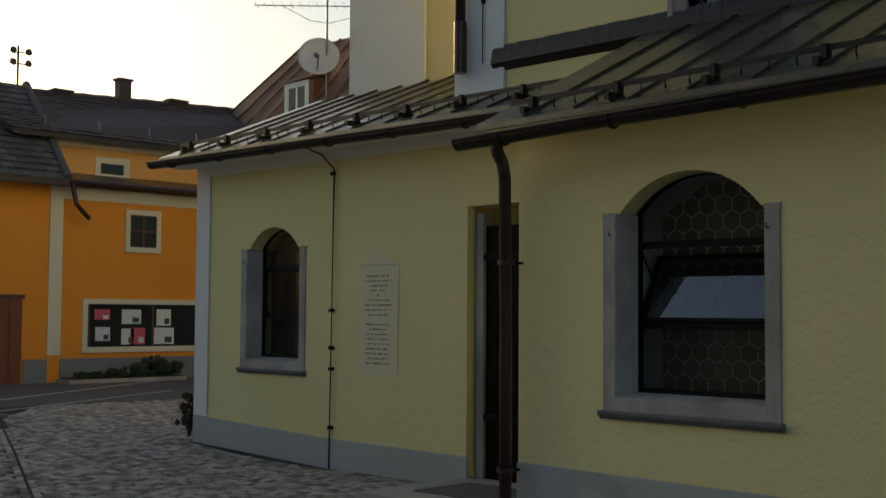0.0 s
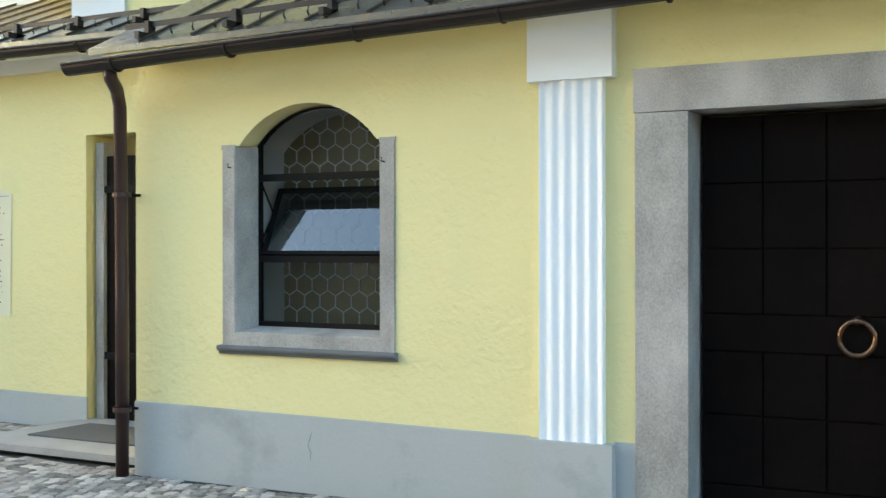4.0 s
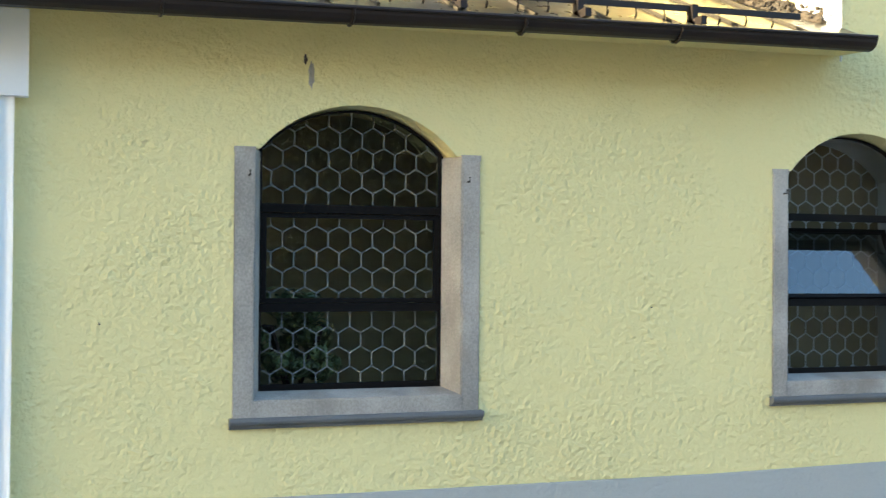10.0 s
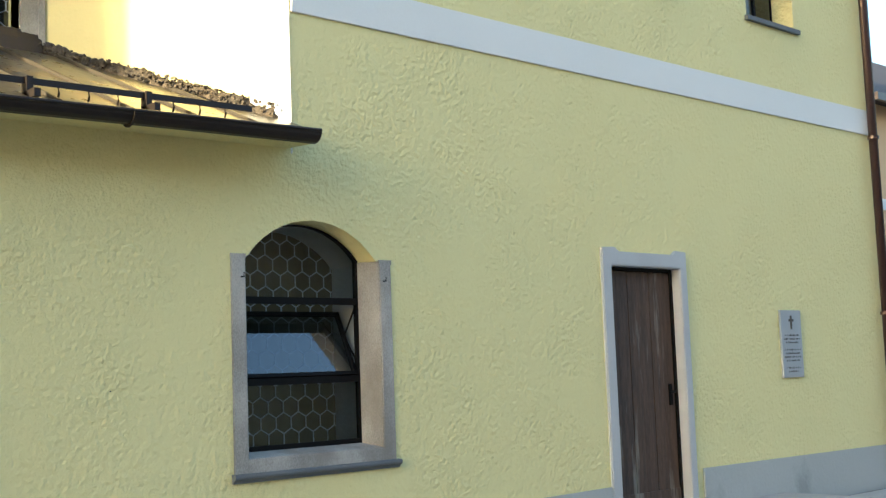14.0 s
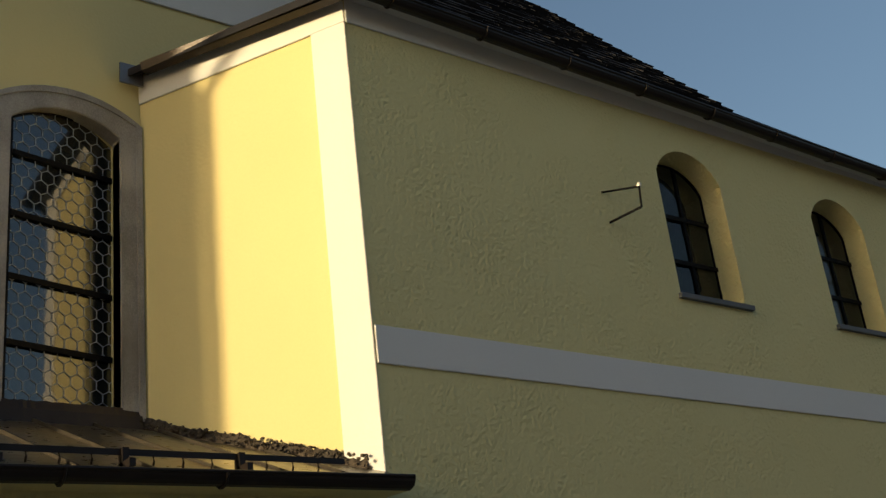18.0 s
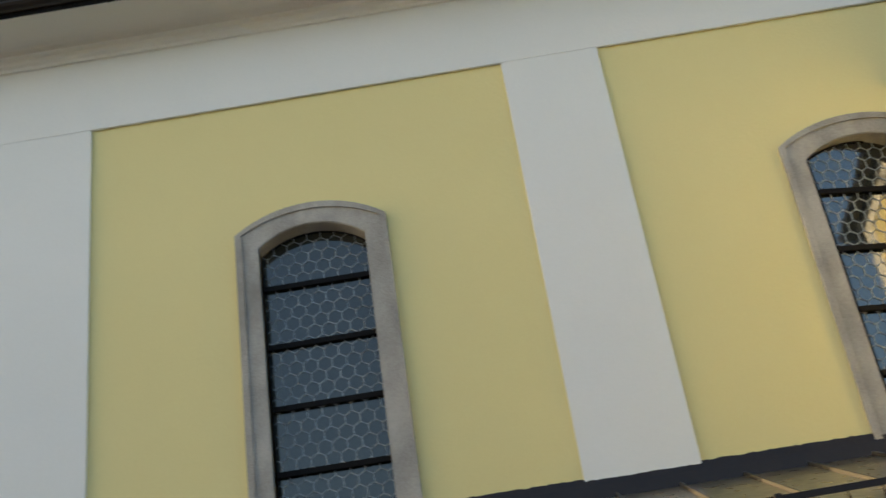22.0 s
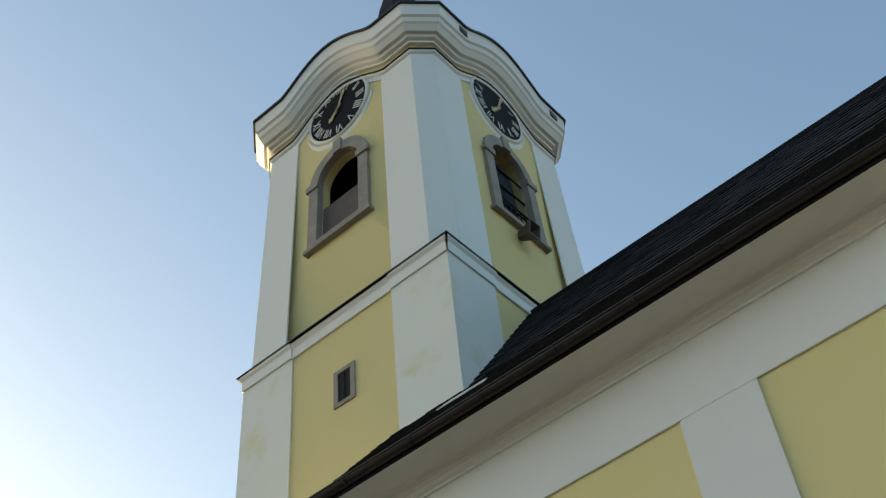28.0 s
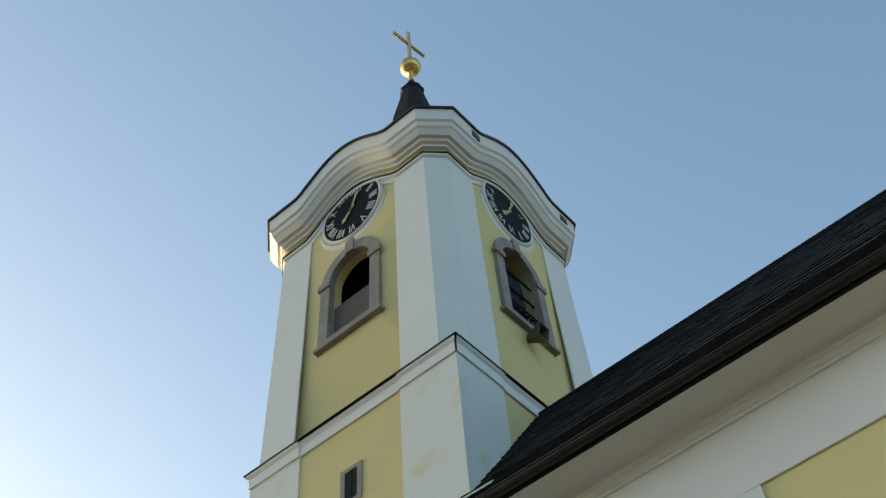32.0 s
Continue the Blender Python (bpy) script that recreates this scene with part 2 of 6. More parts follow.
# high ior strengthens the mirrored sunlit wall
M_GLASS_MIRROR = glass("wall_mirroring_glass", tint=(0.4, 0.42, 0.4), clear=0.12, ior=2.1, rough=0.05)
M_LEAD_DIM = material("dull_lead", (0.40, 0.43, 0.44), (0.30, 0.33, 0.34), rough=0.7, metal=0.0, scale=8, fine=80, bump=0.1)
M_GRANITE_PALE = material("pale_frame_stone", (0.52, 0.53, 0.53), (0.42, 0.43, 0.44), rough=0.88, scale=3, fine=120, bump=0.3, depth=0.003)
M_TILE_GREY = material("grey_roof_tiles", (0.10, 0.092, 0.085), (0.06, 0.055, 0.05), rough=0.85, scale=3, fine=30, bump=0.3, island=0.3)
M_PEACH = plaster("peach_plaster", (0.74, 0.50, 0.28), (0.68, 0.45, 0.25), lumps=0.1)
M_SHUTTER = material("brown_shutter_boards", (0.15, 0.11, 0.095), (0.10, 0.075, 0.065), rough=0.8, scale=5, fine=30, bump=0.2)
M_HORN = material("brown_horn_enamel", (0.10, 0.08, 0.065), (0.06, 0.05, 0.04), rough=0.5, bump=0.05)
M_GLASS_SASH = glass("sash_glass", clear=0.35, ior=2.2)
M_DRY = material("dry_brown_leaves", (0.14, 0.085, 0.05), (0.08, 0.06, 0.03), rough=0.8, scale=3, fine=20, bump=0.1, island=0.4)
# shade of unlit insides as a colour, for belfry and stair window
M_INNER_SHADE = material("painted_inner_shade", (0.012, 0.011, 0.010), (0.008, 0.008, 0.008), rough=0.95, bump=0)
M_PLANT = material("green_plant_leaves", (0.30, 0.36, 0.13), (0.15, 0.20, 0.07), rough=0.5, scale=6, fine=30, bump=0.1, island=0.4)
M_TABLET = plaster("pale_tablet_paint", (0.76, 0.72, 0.51), (0.71, 0.66, 0.44), lumps=0.2)
M_LEAD = material("lead_strip", (0.44, 0.46, 0.46), (0.34, 0.36, 0.36), rough=0.6, metal=0.0, scale=8, fine=80, bump=0.1)
M_LEAD_DARK = material("dark_lead_strip", (0.27, 0.285, 0.285), (0.20, 0.215, 0.215), rough=0.65, metal=0.0, scale=8, fine=80, bump=0.1)
# near-black so that the rooms look unlit
M_ROOM_SHADE = material("room_shade", (0.009, 0.009, 0.009), (0.006, 0.006, 0.006), rough=0.95)
M_ORANGE = plaster("orange_plaster", (0.78, 0.31, 0.035), (0.70, 0.27, 0.03), lumps=0.12)
M_ORANGE_PALE = plaster("pale_orange_plaster", (0.78, 0.42, 0.13), (0.72, 0.38, 0.11), lumps=0.12)
# dull and nearly neutral, to hold down bounce from the unseen houses
M_UNSEEN_HOUSE = plaster("grey_beige_plaster", (0.36, 0.35, 0.335), (0.31, 0.30, 0.29), lumps=0.1)
M_CREAM = plaster("cream_plaster", (0.72, 0.66, 0.50), (0.66, 0.60, 0.45), lumps=0.1)
M_TILE = material("dark_roof_tiles", (0.085, 0.062, 0.055), (0.05, 0.04, 0.037), rough=0.8, scale=3, fine=30, bump=0.3, island=0.35)
M_RUST_TILE = material("red_brown_sheet_roof", (0.17, 0.085, 0.055), (0.10, 0.055, 0.04), rough=0.6, scale=3, fine=20, bump=0.2, stain=(0.25, 0.17, 0.10), stain_at=0.6)
M_ASPHALT = material("asphalt", (0.11, 0.108, 0.105), (0.08, 0.079, 0.077), rough=0.92, scale=0.8, fine=120, bump=0.4, depth=0.004)
M_COBBLE = material("granite_cobble", (0.42, 0.375, 0.32), (0.19, 0.172, 0.15), rough=0.82, scale=4, fine=70, bump=0.5, depth=0.006, island=0.6)
M_JOINT = material("joint_sand", (0.022, 0.021, 0.018), (0.014, 0.013, 0.012), rough=0.95, scale=2, fine=60, bump=0.5)
M_SLAB = material("stone_step", (0.40, 0.38, 0.35), (0.30, 0.285, 0.265), rough=0.88, scale=3, fine=90, bump=0.35)
M_SIGN = material("plaque_stone", (0.38, 0.40, 0.42), (0.32, 0.34, 0.36), rough=0.6, scale=4, fine=60, bump=0.1)
M_INK = material("dark_lettering", (0.05, 0.045, 0.04), (0.09, 0.08, 0.07), rough=0.8, scale=20, fine=90, bump=0)
M_CLOCK = material("black_dial", (0.006, 0.006, 0.007), (0.009, 0.009, 0.010), rough=0.6, spec=0.1, bump=0.05)
M_GOLD = material("gilded_metal", (0.72, 0.52, 0.20), (0.60, 0.42, 0.15), rough=0.3, metal=0.9, scale=4, fine=30, bump=0.05)
M_NUMERAL = material("white_numeral", (0.78, 0.78, 0.74), (0.70, 0.70, 0.66), rough=0.6, bump=0)
M_LEAF = material("dark_leaves", (0.055, 0.085, 0.025), (0.03, 0.055, 0.018), rough=0.6, scale=3, fine=20, bump=0.1, island=0.4)
M_BARK = material("bark", (0.10, 0.075, 0.055), (0.06, 0.045, 0.035), rough=0.95, scale=6, fine=30, bump=0.6, depth=0.01)
M_DISH = material("dish_enamel", (0.62, 0.60, 0.56), (0.55, 0.53, 0.5), rough=0.4, bump=0.03)
M_STEEL = material("galvanised_steel", (0.25, 0.25, 0.26), (0.18, 0.18, 0.19), rough=0.45, metal=0.7, bump=0.05)
M_CABLE = material("black_cable", (0.03, 0.03, 0.03), rough=0.6, bump=0)


# ---------------------------------------------------------------- building tools
def part(name, bm, mtl, parent=None, label="", smooth=False, bevel=0.0):
    """Links a bmesh as one mesh object, under a thing or a part where one is given."""
    if bevel:
        bmesh.ops.bevel(bm, geom=[e for e in bm.edges if len(e.link_faces) == 2 and e.calc_face_angle() > 0.5], offset=bevel, segments=2, affect="EDGES", clamp_overlap=True)
    me = bpy.data.meshes.new(name)
    bm.to_mesh(me)
    bm.free()
    if smooth:
        me.polygons.foreach_set("use_smooth", [True] * len(me.polygons))
    me.materials.append(mtl)
    ob = new(name, me)
    if parent:
        ob.parent = parent
    if label:
        ob["label"] = label
    return ob


def thing(name, label, category, at=(0, 0, 0), kind="", group=""):
    e = new(name)
    e.empty_display_size = 0.2
    e.location = at
    return tagged(e, label, category, group, kind)


def box(bm, x0, x1, y0, y1, z0, z1, m=None):
    vs = [bm.verts.new((x, y, z)) for x in (x0, x1) for y in (y0, y1) for z in (z0, z1)]
    for q in ((0, 1, 3, 2), (4, 6, 7, 5), (0, 4, 5, 1), (2, 3, 7, 6), (0, 2, 6, 4), (1, 5, 7, 3)):
        bm.faces.new([vs[i] for i in q])
    if m:
        bmesh.ops.transform(bm, matrix=m, verts=vs)
    return vs


def cube(x0, x1, y0, y1, z0, z1):
    bm = bmesh.new()
    box(bm, x0, x1, y0, y1, z0, z1)
    return bm


def slab(outer, holes, place, d):
    """A flat solid of thickness d with holes; the loops are (u, v), place puts u, v, depth into the world."""
    bm = bmesh.new()
    edges = []
    for loop in (outer, *holes):
        vs = [bm.verts.new((u, v, 0)) for u, v in loop]
        edges += [bm.edges.new((vs[i], vs[(i + 1) % len(vs)])) for i in range(len(vs))]
    bmesh.ops.triangle_fill(bm, use_beauty=True, use_dissolve=False, edges=edges)
    got = bmesh.ops.extrude_face_region(bm, geom=bm.faces[:])
    bmesh.ops.translate(bm, verts=[v for v in got["geom"] if isinstance(v, bmesh.types.BMVert)], vec=(0, 0, d))
    bm.transform(place)
    bmesh.ops.recalc_face_normals(bm, faces=bm.faces[:])
    return bm


def face_of(origin, along, inward):
    """The frame of a wall: u along it, v up, depth inward."""
    a, i = Vector((*along, 0)).normalized(), Vector((*inward, 0)).normalized()
    return Matrix(((a.x, 0, i.x, origin[0]), (a.y, 0, i.y, origin[1]), (0, 1, 0, origin[2]), (0, 0, 0, 1)))


def arch(x0, x1, z0, zs, rise, notch=0.0, n=14):
    """An opening with upright sides and a segmental head, which may start in from the jambs."""
    pts = [(x0, z0), (x1, z0), (x1, zs)]
    a, b = x0 + notch, x1 - notch
    w = (b - a) / 2
    r = (w * w + rise * rise) / (2 * rise)
    half = math.asin(min(1, w / r)) if rise <= w else math.pi - math.asin(w / r)
    for i in range(n + 1):
        t = half - 2 * half * i / n
        p = ((a + b) / 2 + r * math.sin(t), zs + rise - r + r * math.cos(t))
        if notch or 0 < i < n:
            pts.append(p)
    pts.append((x0, zs))
    return pts


def rect(x0, x1, z0, z1):
    return [(x0, z0), (x1, z0), (x1, z1), (x0, z1)]


def lathe(profile, n=20, m=None):
    """Turns (radius, z) points round the z axis."""
    bm = bmesh.new()
    rings = []
    for r, z in profile:
        if r < 1e-4:
            rings.append([bm.verts.new((0, 0, z))])
        else:
            rings.append([bm.verts.new((r * math.cos(2 * math.pi * i / n), r * math.sin(2 * math.pi * i / n), z)) for i in range(n)])
    for a, b in zip(rings, rings[1:]):
        for i in range(n):
            q = [a[i % len(a)], a[(i + 1) % len(a)], b[(i + 1) % len(b)], b[i % len(b)]]
            q = list(dict.fromkeys(q))
            if len(q) > 2:
                bm.faces.new(q)
    bmesh.ops.recalc_face_normals(bm, faces=bm.faces[:])
    if m:
        bm.transform(m)
    return bm


def tube(bm, pts, r, n=8, closed=False):
    """A round bar along points."""
    pts = [Vector(p) for p in pts]
    rings = []
    for i, p in enumerate(pts):
        a = pts[i - 1] if i or closed else p
        b = pts[(i + 1) % len(pts)] if i + 1 < len(pts) or closed else p
        q = (b - a).to_track_quat("Z", "Y").to_matrix()
        rings.append([bm.verts.new(p + q @ Vector((r * math.cos(2 * math.pi * k / n), r * math.sin(2 * math.pi * k / n), 0))) for k in range(n)])
    pairs = list(zip(rings, rings[1:])) + ([(rings[-1], rings[0])] if closed else [])
    for a, b in pairs:
        for k in range(n):
            bm.faces.new((a[k], a[(k + 1) % n], b[(k + 1) % n], b[k]))
    if not closed:
        bm.faces.new(rings[0][::-1])
        bm.faces.new(rings[-1])
    return bm


def bar(pts, r, n=8, closed=False):
    return tube(bmesh.new(), pts, r, n, closed)


def sweep(profile, path, place=None):
    """A moulding: the profile (out, up) carried along a path of (point, outward) pairs."""
    bm = bmesh.new()
    rows = []
    for p, o in path:
        p, o = Vector(p), Vector(o)
        rows.append([bm.verts.new(p + o * a + Vector((0, 0, b))) for a, b in profile])
    k = len(profile)
    for a, b in zip(rows, rows[1:]):
        for i in range(k):
            bm.faces.new((a[i], b[i], b[(i + 1) % k], a[(i + 1) % k]))
    bm.faces.new(rows[0][::-1])
    bm.faces.new(rows[-1])
    bmesh.ops.recalc_face_normals(bm, faces=bm.faces[:])
    if place:
        bm.transform(place)
    return bm


def quad_solid(a, b, c, d, thick):
    """A slab with the top face a, b, c, d (counter-clockwise from above), thick downwards."""
    bm = bmesh.new()
    top = [bm.verts.new(p) for p in (a, b, c, d)]
    low = [bm.verts.new((p[0], p[1], p[2] - thick)) for p in (a, b, c, d)]
    bm.faces.new(top)
    bm.faces.new(low[::-1])
    for i in range(4):
        bm.faces.new((top[i], low[i], low[(i + 1) % 4], top[(i + 1) % 4]))
    bmesh.ops.recalc_face_normals(bm, faces=bm.faces[:])
    return bm


# ---------------------------------------------------------------- the plan
YF, YN, YL, YT = 7.2, 9.26, 8.85, 11.2      # faces of aisle and tall wing, nave, west annex, tower
XW, XC, XE = -7.05, 5.885, 15.42             # west end of the aisle, corner of the tall wing, its east end
XN, XNW, XLW = 4.78, -9.84, -14.42          # oblique wall at the nave; west ends of nave and annex
WALL = 0.55
SOUTH = face_of((0, YF, 0), (1, 0), (0, 1))
NAVE = face_of((0, YN, 0), (1, 0), (0, 1))
WEST = face_of((0, YL, 0), (1, 0), (0, 1))
OBL = Vector((XN - XC, YN - YF)).normalized()     # along the oblique wall, away from the street
OBL_LEN = math.hypot(XN - XC, YN - YF)
OBLIQUE = face_of((XC, YF, 0), OBL, (OBL.y, -OBL.x))
CORNICE = 7.855


def structure(name, bm, mtl, label, category, bevel=0.0, parent=None):
    return tagged(part(name, bm, mtl, parent, bevel=bevel), label, category, kind="structure")


# ---------------------------------------------------------------- walls
LOW = ((-6.155, -4.585, 0.90, 2.515), (1.405, 3.02, 0.868, 2.595), (5.28, 6.85, 0.888, 2.585))
low_holes = [arch(a + 0.03, b - 0.03, z0 + 0.05, zs - 0.004, 0.30, 0.13) for a, b, z0, zs in LOW]
TALLWIN = ((9.82, 10.86, 5.71, 7.17), (12.50, 13.54, 5.69, 7.10))
tall_holes = [arch(a, b, z0, zs, 0.33) for a, b, z0, zs in TALLWIN]
outer = [(XW, -0.4), (-2.76, -0.4), (-2.76, 2.86), (-0.55, 2.86), (-0.55, -0.4), (9.66, -0.4), (9.66, 2.66), (10.9, 2.66), (10.9, -0.4), (XE, -0.4), (XE, 8.1), (XC, 8.1), (XC, 3.5), (XW, 3.3)]
wall_south = structure("wall_south", slab(outer, low_holes + tall_holes, SOUTH, WALL), M_YELLOW, "pale yellow hand-thrown plaster wall of aisle and tall wing", "wall")
structure("wall_aisle_west", cube(XW, XW + 0.5, YF + WALL, YN, -0.4, 3.6), M_YELLOW, "pale yellow plaster end wall of the aisle", "wall")
structure("wall_oblique", slab(rect(0, OBL_LEN, 3.2, 8.1), [], OBLIQUE, 0.4), M_YELLOW_SMOOTH, "sunlit yellow plaster wall standing oblique to the nave", "wall")
structure("wall_east", cube(XE - 0.5, XE, YF + WALL, YF + 9, -0.4, 8.1), M_YELLOW, "yellow plaster end wall of the tall wing", "wall")

NAVEWIN = ((-6.90, -5.585, 4.3, 7.39), (-1.815, -0.43, 4.55, 7.515), (3.335, 4.755, 4.55, 7.515))
nave_holes = [arch(a + 0.19, b - 0.19, z0, zs - 0.17, 0.20) for a, b, z0, zs in NAVEWIN]
structure("wall_nave", slab([(XNW, 0), (7.5, 0), (7.5, 10.2), (XNW, 10.2)], nave_holes, NAVE, 0.7), M_YELLOW_SMOOTH, "yellow smooth plaster nave wall with white bands", "wall")
structure("wall_nave_west", slab([(0.7, 0), (8.4, 0), (8.4, 10.2), (4.5, 16.0), (2.3, 13.0), (0.7, 11.0)], [], face_of((XNW, YN, 0), (0, 1), (1, 0)), 0.6), M_YELLOW_SMOOTH, "yellow plaster gable wall of the nave", "wall")
structure("wall_nave_north", cube(XNW, XE, 17.8, 18.4, 0, 8.0), M_YELLOW_SMOOTH, "plain back wall of the nave", "wall")

west_hole = arch(-13.32, -12.05, 0.98, 2.54, 0.27, 0.13)
structure("wall_annex", slab([(XLW, -0.4), (-9.25, -0.4), (-9.25, 2.875), (-8.02, 2.875), (-8.02, -0.4), (XW, -0.4), (XW, 3.86), (XLW, 3.86)], [west_hole], WEST, WALL), M_YELLOW, "yellow plaster wall of the low west annex", "wall")
structure("wall_annex_west", cube(XLW, XLW + 0.5, YL + WALL, YT + 3, -0.4, 3.8), M_YELLOW, "yellow plaster end wall of the west annex", "wall")


# grey painted plinth, 2 cm proud; it follows the gentle rise of the ground
def plinth(name, place, pts, thick=0.025):
    p = place @ Matrix.Translation((0, 0, -thick))
    return structure(name, slab(pts, [], p, thick - 0.002), M_PLINTH, "blue-grey painted plinth along the wall foot", "plinth", bevel=0.006)


plinth("plinth_1", SOUTH, [(XW, -0.4), (-3.52, -0.4), (-3.52, 0.45), (XW, 0.48)])
plinth("plinth_2", SOUTH, [(0.22, -0.4), (9.58, -0.4), (9.58, 0.48), (4.8, 0.43), (0.22, 0.45)])
plinth("plinth_3", SOUTH, [(11.1, -0.4), (XE, -0.4), (XE, 0.52), (11.1, 0.54)])
plinth("plinth_4", WEST, [(XLW, -0.4), (-9.22, -0.4), (-9.22, 0.2), (-11.6, 0.22), (XLW, 0.32)])

# white bands and strips, slightly proud
def band(name, place, pts, mtl, label, thick=0.02):
    return structure(name, slab(pts, [], place @ Matrix.Translation((0, 0, -thick)), thick - 0.003), mtl, label, "plaster band", bevel=0.005)


band("trim_band", SOUTH, rect(XC + 0.004, XE, 4.55, 4.885), M_WHITE, "white plaster string course")
band("trim_corner", OBLIQUE, rect(0.0, 0.36, 3.4, CORNICE), M_WHITE, "white plaster corner strip")
band("trim_corner_head", OBLIQUE, [(0.0, CORNICE), (OBL_LEN, CORNICE - 0.07), (OBL_LEN, 8.1), (0.0, 8.1)], M_WHITE, "white plaster frieze", 0.022)
band("trim_south_head", SOUTH, rect(XC, XE, CORNICE, 8.1), M_WHITE, "white plaster frieze", 0.02)
for i, (a, b) in enumerate(((XNW, -9.08), (-4.185, -3.23), (0.928, 1.898))):
    band("trim_pilaster", NAVE, rect(a, b, 4.0, 9.037), M_WHITE, "white plaster pilaster strip", 0.03)
band("trim_frieze", NAVE, rect(XNW, 7.4, 9.037, 10.0), M_WHITE, "broad white plaster frieze", 0.03)
band("trim_annex_corner", WEST, rect(XLW, -14.1, 0.32, 3.6), M_WHITE, "white plaster corner strip")
band("trim_annex_head", WEST, rect(XLW, XW, 3.56, 3.86), M_WHITE, "white plaster frieze under the eaves", 0.022)

# coved cornice under the nave eaves: two fillets and a hollow
cove = [(0.03, 9.93), (0.06, 9.93), (0.06, 9.965), (0.10, 9.985), (0.10, 10.04), (0.15, 10.06), (0.15, 10.085)]
cove += [(0.15 + 0.42 * (1 - math.cos(a * math.pi / 16)), 10.085 + 0.155 * math.sin(a * math.pi / 16)) for a in range(1, 9)]
cove += [(0.0, 10.26), (0.0, 9.93)]
structure("trim_cornice", sweep(cove, [((XNW - 0.02, YN, 0), (0, -1, 0)), ((7.4, YN, 0), (0, -1, 0))]), M_WHITE, "white coved plaster cornice under the eaves", "cornice")

# interior shell behind the windows, its near-black colour standing in for unlit rooms
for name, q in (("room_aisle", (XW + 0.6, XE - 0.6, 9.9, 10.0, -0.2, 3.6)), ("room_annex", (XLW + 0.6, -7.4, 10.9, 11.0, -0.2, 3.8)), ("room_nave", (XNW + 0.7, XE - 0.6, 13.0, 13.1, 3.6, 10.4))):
    structure(name, cube(*q), M_ROOM_SHADE, "plain inner wall behind the windows, near-black for the room's shade", "wall")
structure("ceiling_inside", cube(XC + 0.5, XE - 0.5, YF + 0.5, 13.1, 7.9, 8.0), M_ROOM_SHADE, "plain ceiling inside the tall wing, near-black for the room's shade", "ceiling")
structure("floor_inside", cube(XW + 0.1, XE - 0.6, YF + WALL + 0.02, 17.7, -0.3, -0.05), M_ROOM_SHADE, "stone floor inside, near-black for the room's shade", "floor")
structure("floor_inside_annex", cube(XLW + 0.6, XW + 0.096, YL + WALL + 0.02, 17.7, -0.3, -0.05), M_ROOM_SHADE, "stone floor inside, near-black for the room's shade", "floor")


# ---------------------------------------------------------------- roofs
def sheet_roof(name, x0, x1, e0, e1, yb, zb, y_eave, label, seam=0.52, thick=0.05, guard=True, cut=None):
    """A lean-to of seamed metal sheets; e0 and e1 are the eave heights at its two ends."""
    roof = thing(name, label, "roof", kind="structure")
    n = max(2, round((x1 - x0) / seam))
    for i in range(n):
        a, b = x0 + (x1 - x0) * i / n, x0 + (x1 - x0) * (i + 1) / n
        za, zc = e0 + (e1 - e0) * i / n, e0 + (e1 - e0) * (i + 1) / n
        ya = yb if not cut else cut(a)
        yc = yb if not cut else cut(b)
        ha = za + (zb - za) * (ya - y_eave) / (yb - y_eave)
        hc = zc + (zb - zc) * (yc - y_eave) / (yb - y_eave)
        part("roof_sheet", quad_solid((a, y_eave, za), (b, y_eave, zc), (b, yc, hc), (a, ya, ha), thick), M_TIN, roof)
        if i:
            bm = bmesh.new()
            s = Vector((0, ya - y_eave, ha - za))
            w, h = 0.011, 0.032
            lo, hi = Vector((a, y_eave + 0.02, za - 0.005)), Vector((a, ya, ha - 0.005))
            vs = [bm.verts.new(p + d) for p in (lo, hi) for d in (Vector((-w, 0, 0)), Vector((w, 0, 0)), Vector((w, -0.012, h)), Vector((-w, -0.012, h)))]
            for q in ((0, 1, 2, 3), (7, 6, 5, 4), (0, 4, 5, 1), (1, 5, 6, 2), (2, 6, 7, 3), (3, 7, 4, 0)):
                bm.faces.new([vs[k] for k in q])
            part("standing_seam", bm, M_TIN_SEAM, roof)
    return roof


def guard_rail(name, x0, x1, zf, y, zup, step, label):
    """A snow guard: a bar on brackets with hooked prongs below it."""
    g = thing(name, label, "snow guard", at=(x0, y, zf(x0)))
    g.location = (0, 0, 0)
    bm = bmesh.new()
    m = 8
    vs = []
    for i in range(m + 1):
        x = x0 + (x1 - x0) * i / m
        z = zf(x) + zup
        vs.append([bm.verts.new(p) for p in ((x, y - 0.02, z), (x, y + 0.02, z + 0.01), (x, y + 0.02, z + 0.055), (x, y - 0.02, z + 0.045))])
    for a, b in zip(vs, vs[1:]):
        for k in range(4):
            bm.faces.new((a[k], b[k], b[(k + 1) % 4], a[(k + 1) % 4]))
    bm.faces.new(vs[0][::-1])
    bm.faces.new(vs[-1])
    part("rail", bm, M_GUTTER, g)
    n = int((x1 - x0) / step)
    for i in range(n):
        x = x0 + 0.25 + step * i
        z = zf(x)
        bm = bmesh.new()
        box(bm, x - 0.022, x + 0.022, y - 0.05, y + 0.03, z - 0.03, z + zup + 0.05)
        box(bm, x - 0.022, x + 0.022, y - 0.16, y + 0.10, z - 0.04, z + 0.015)
        part("bracket", bm, M_GUTTER, g)
        for k in (1, 2, 3):
            xx = x + step * k / 4
            if xx < x1 - 0.05:
                part("prong", bar([(xx, y, zf(xx) + zup + 0.01), (xx, y - 0.012, zf(xx) + zup * 0.5), (xx, y + 0.005, zf(xx) + 0.0)], 0.008, 6), M_GUTTER, g)
    return g


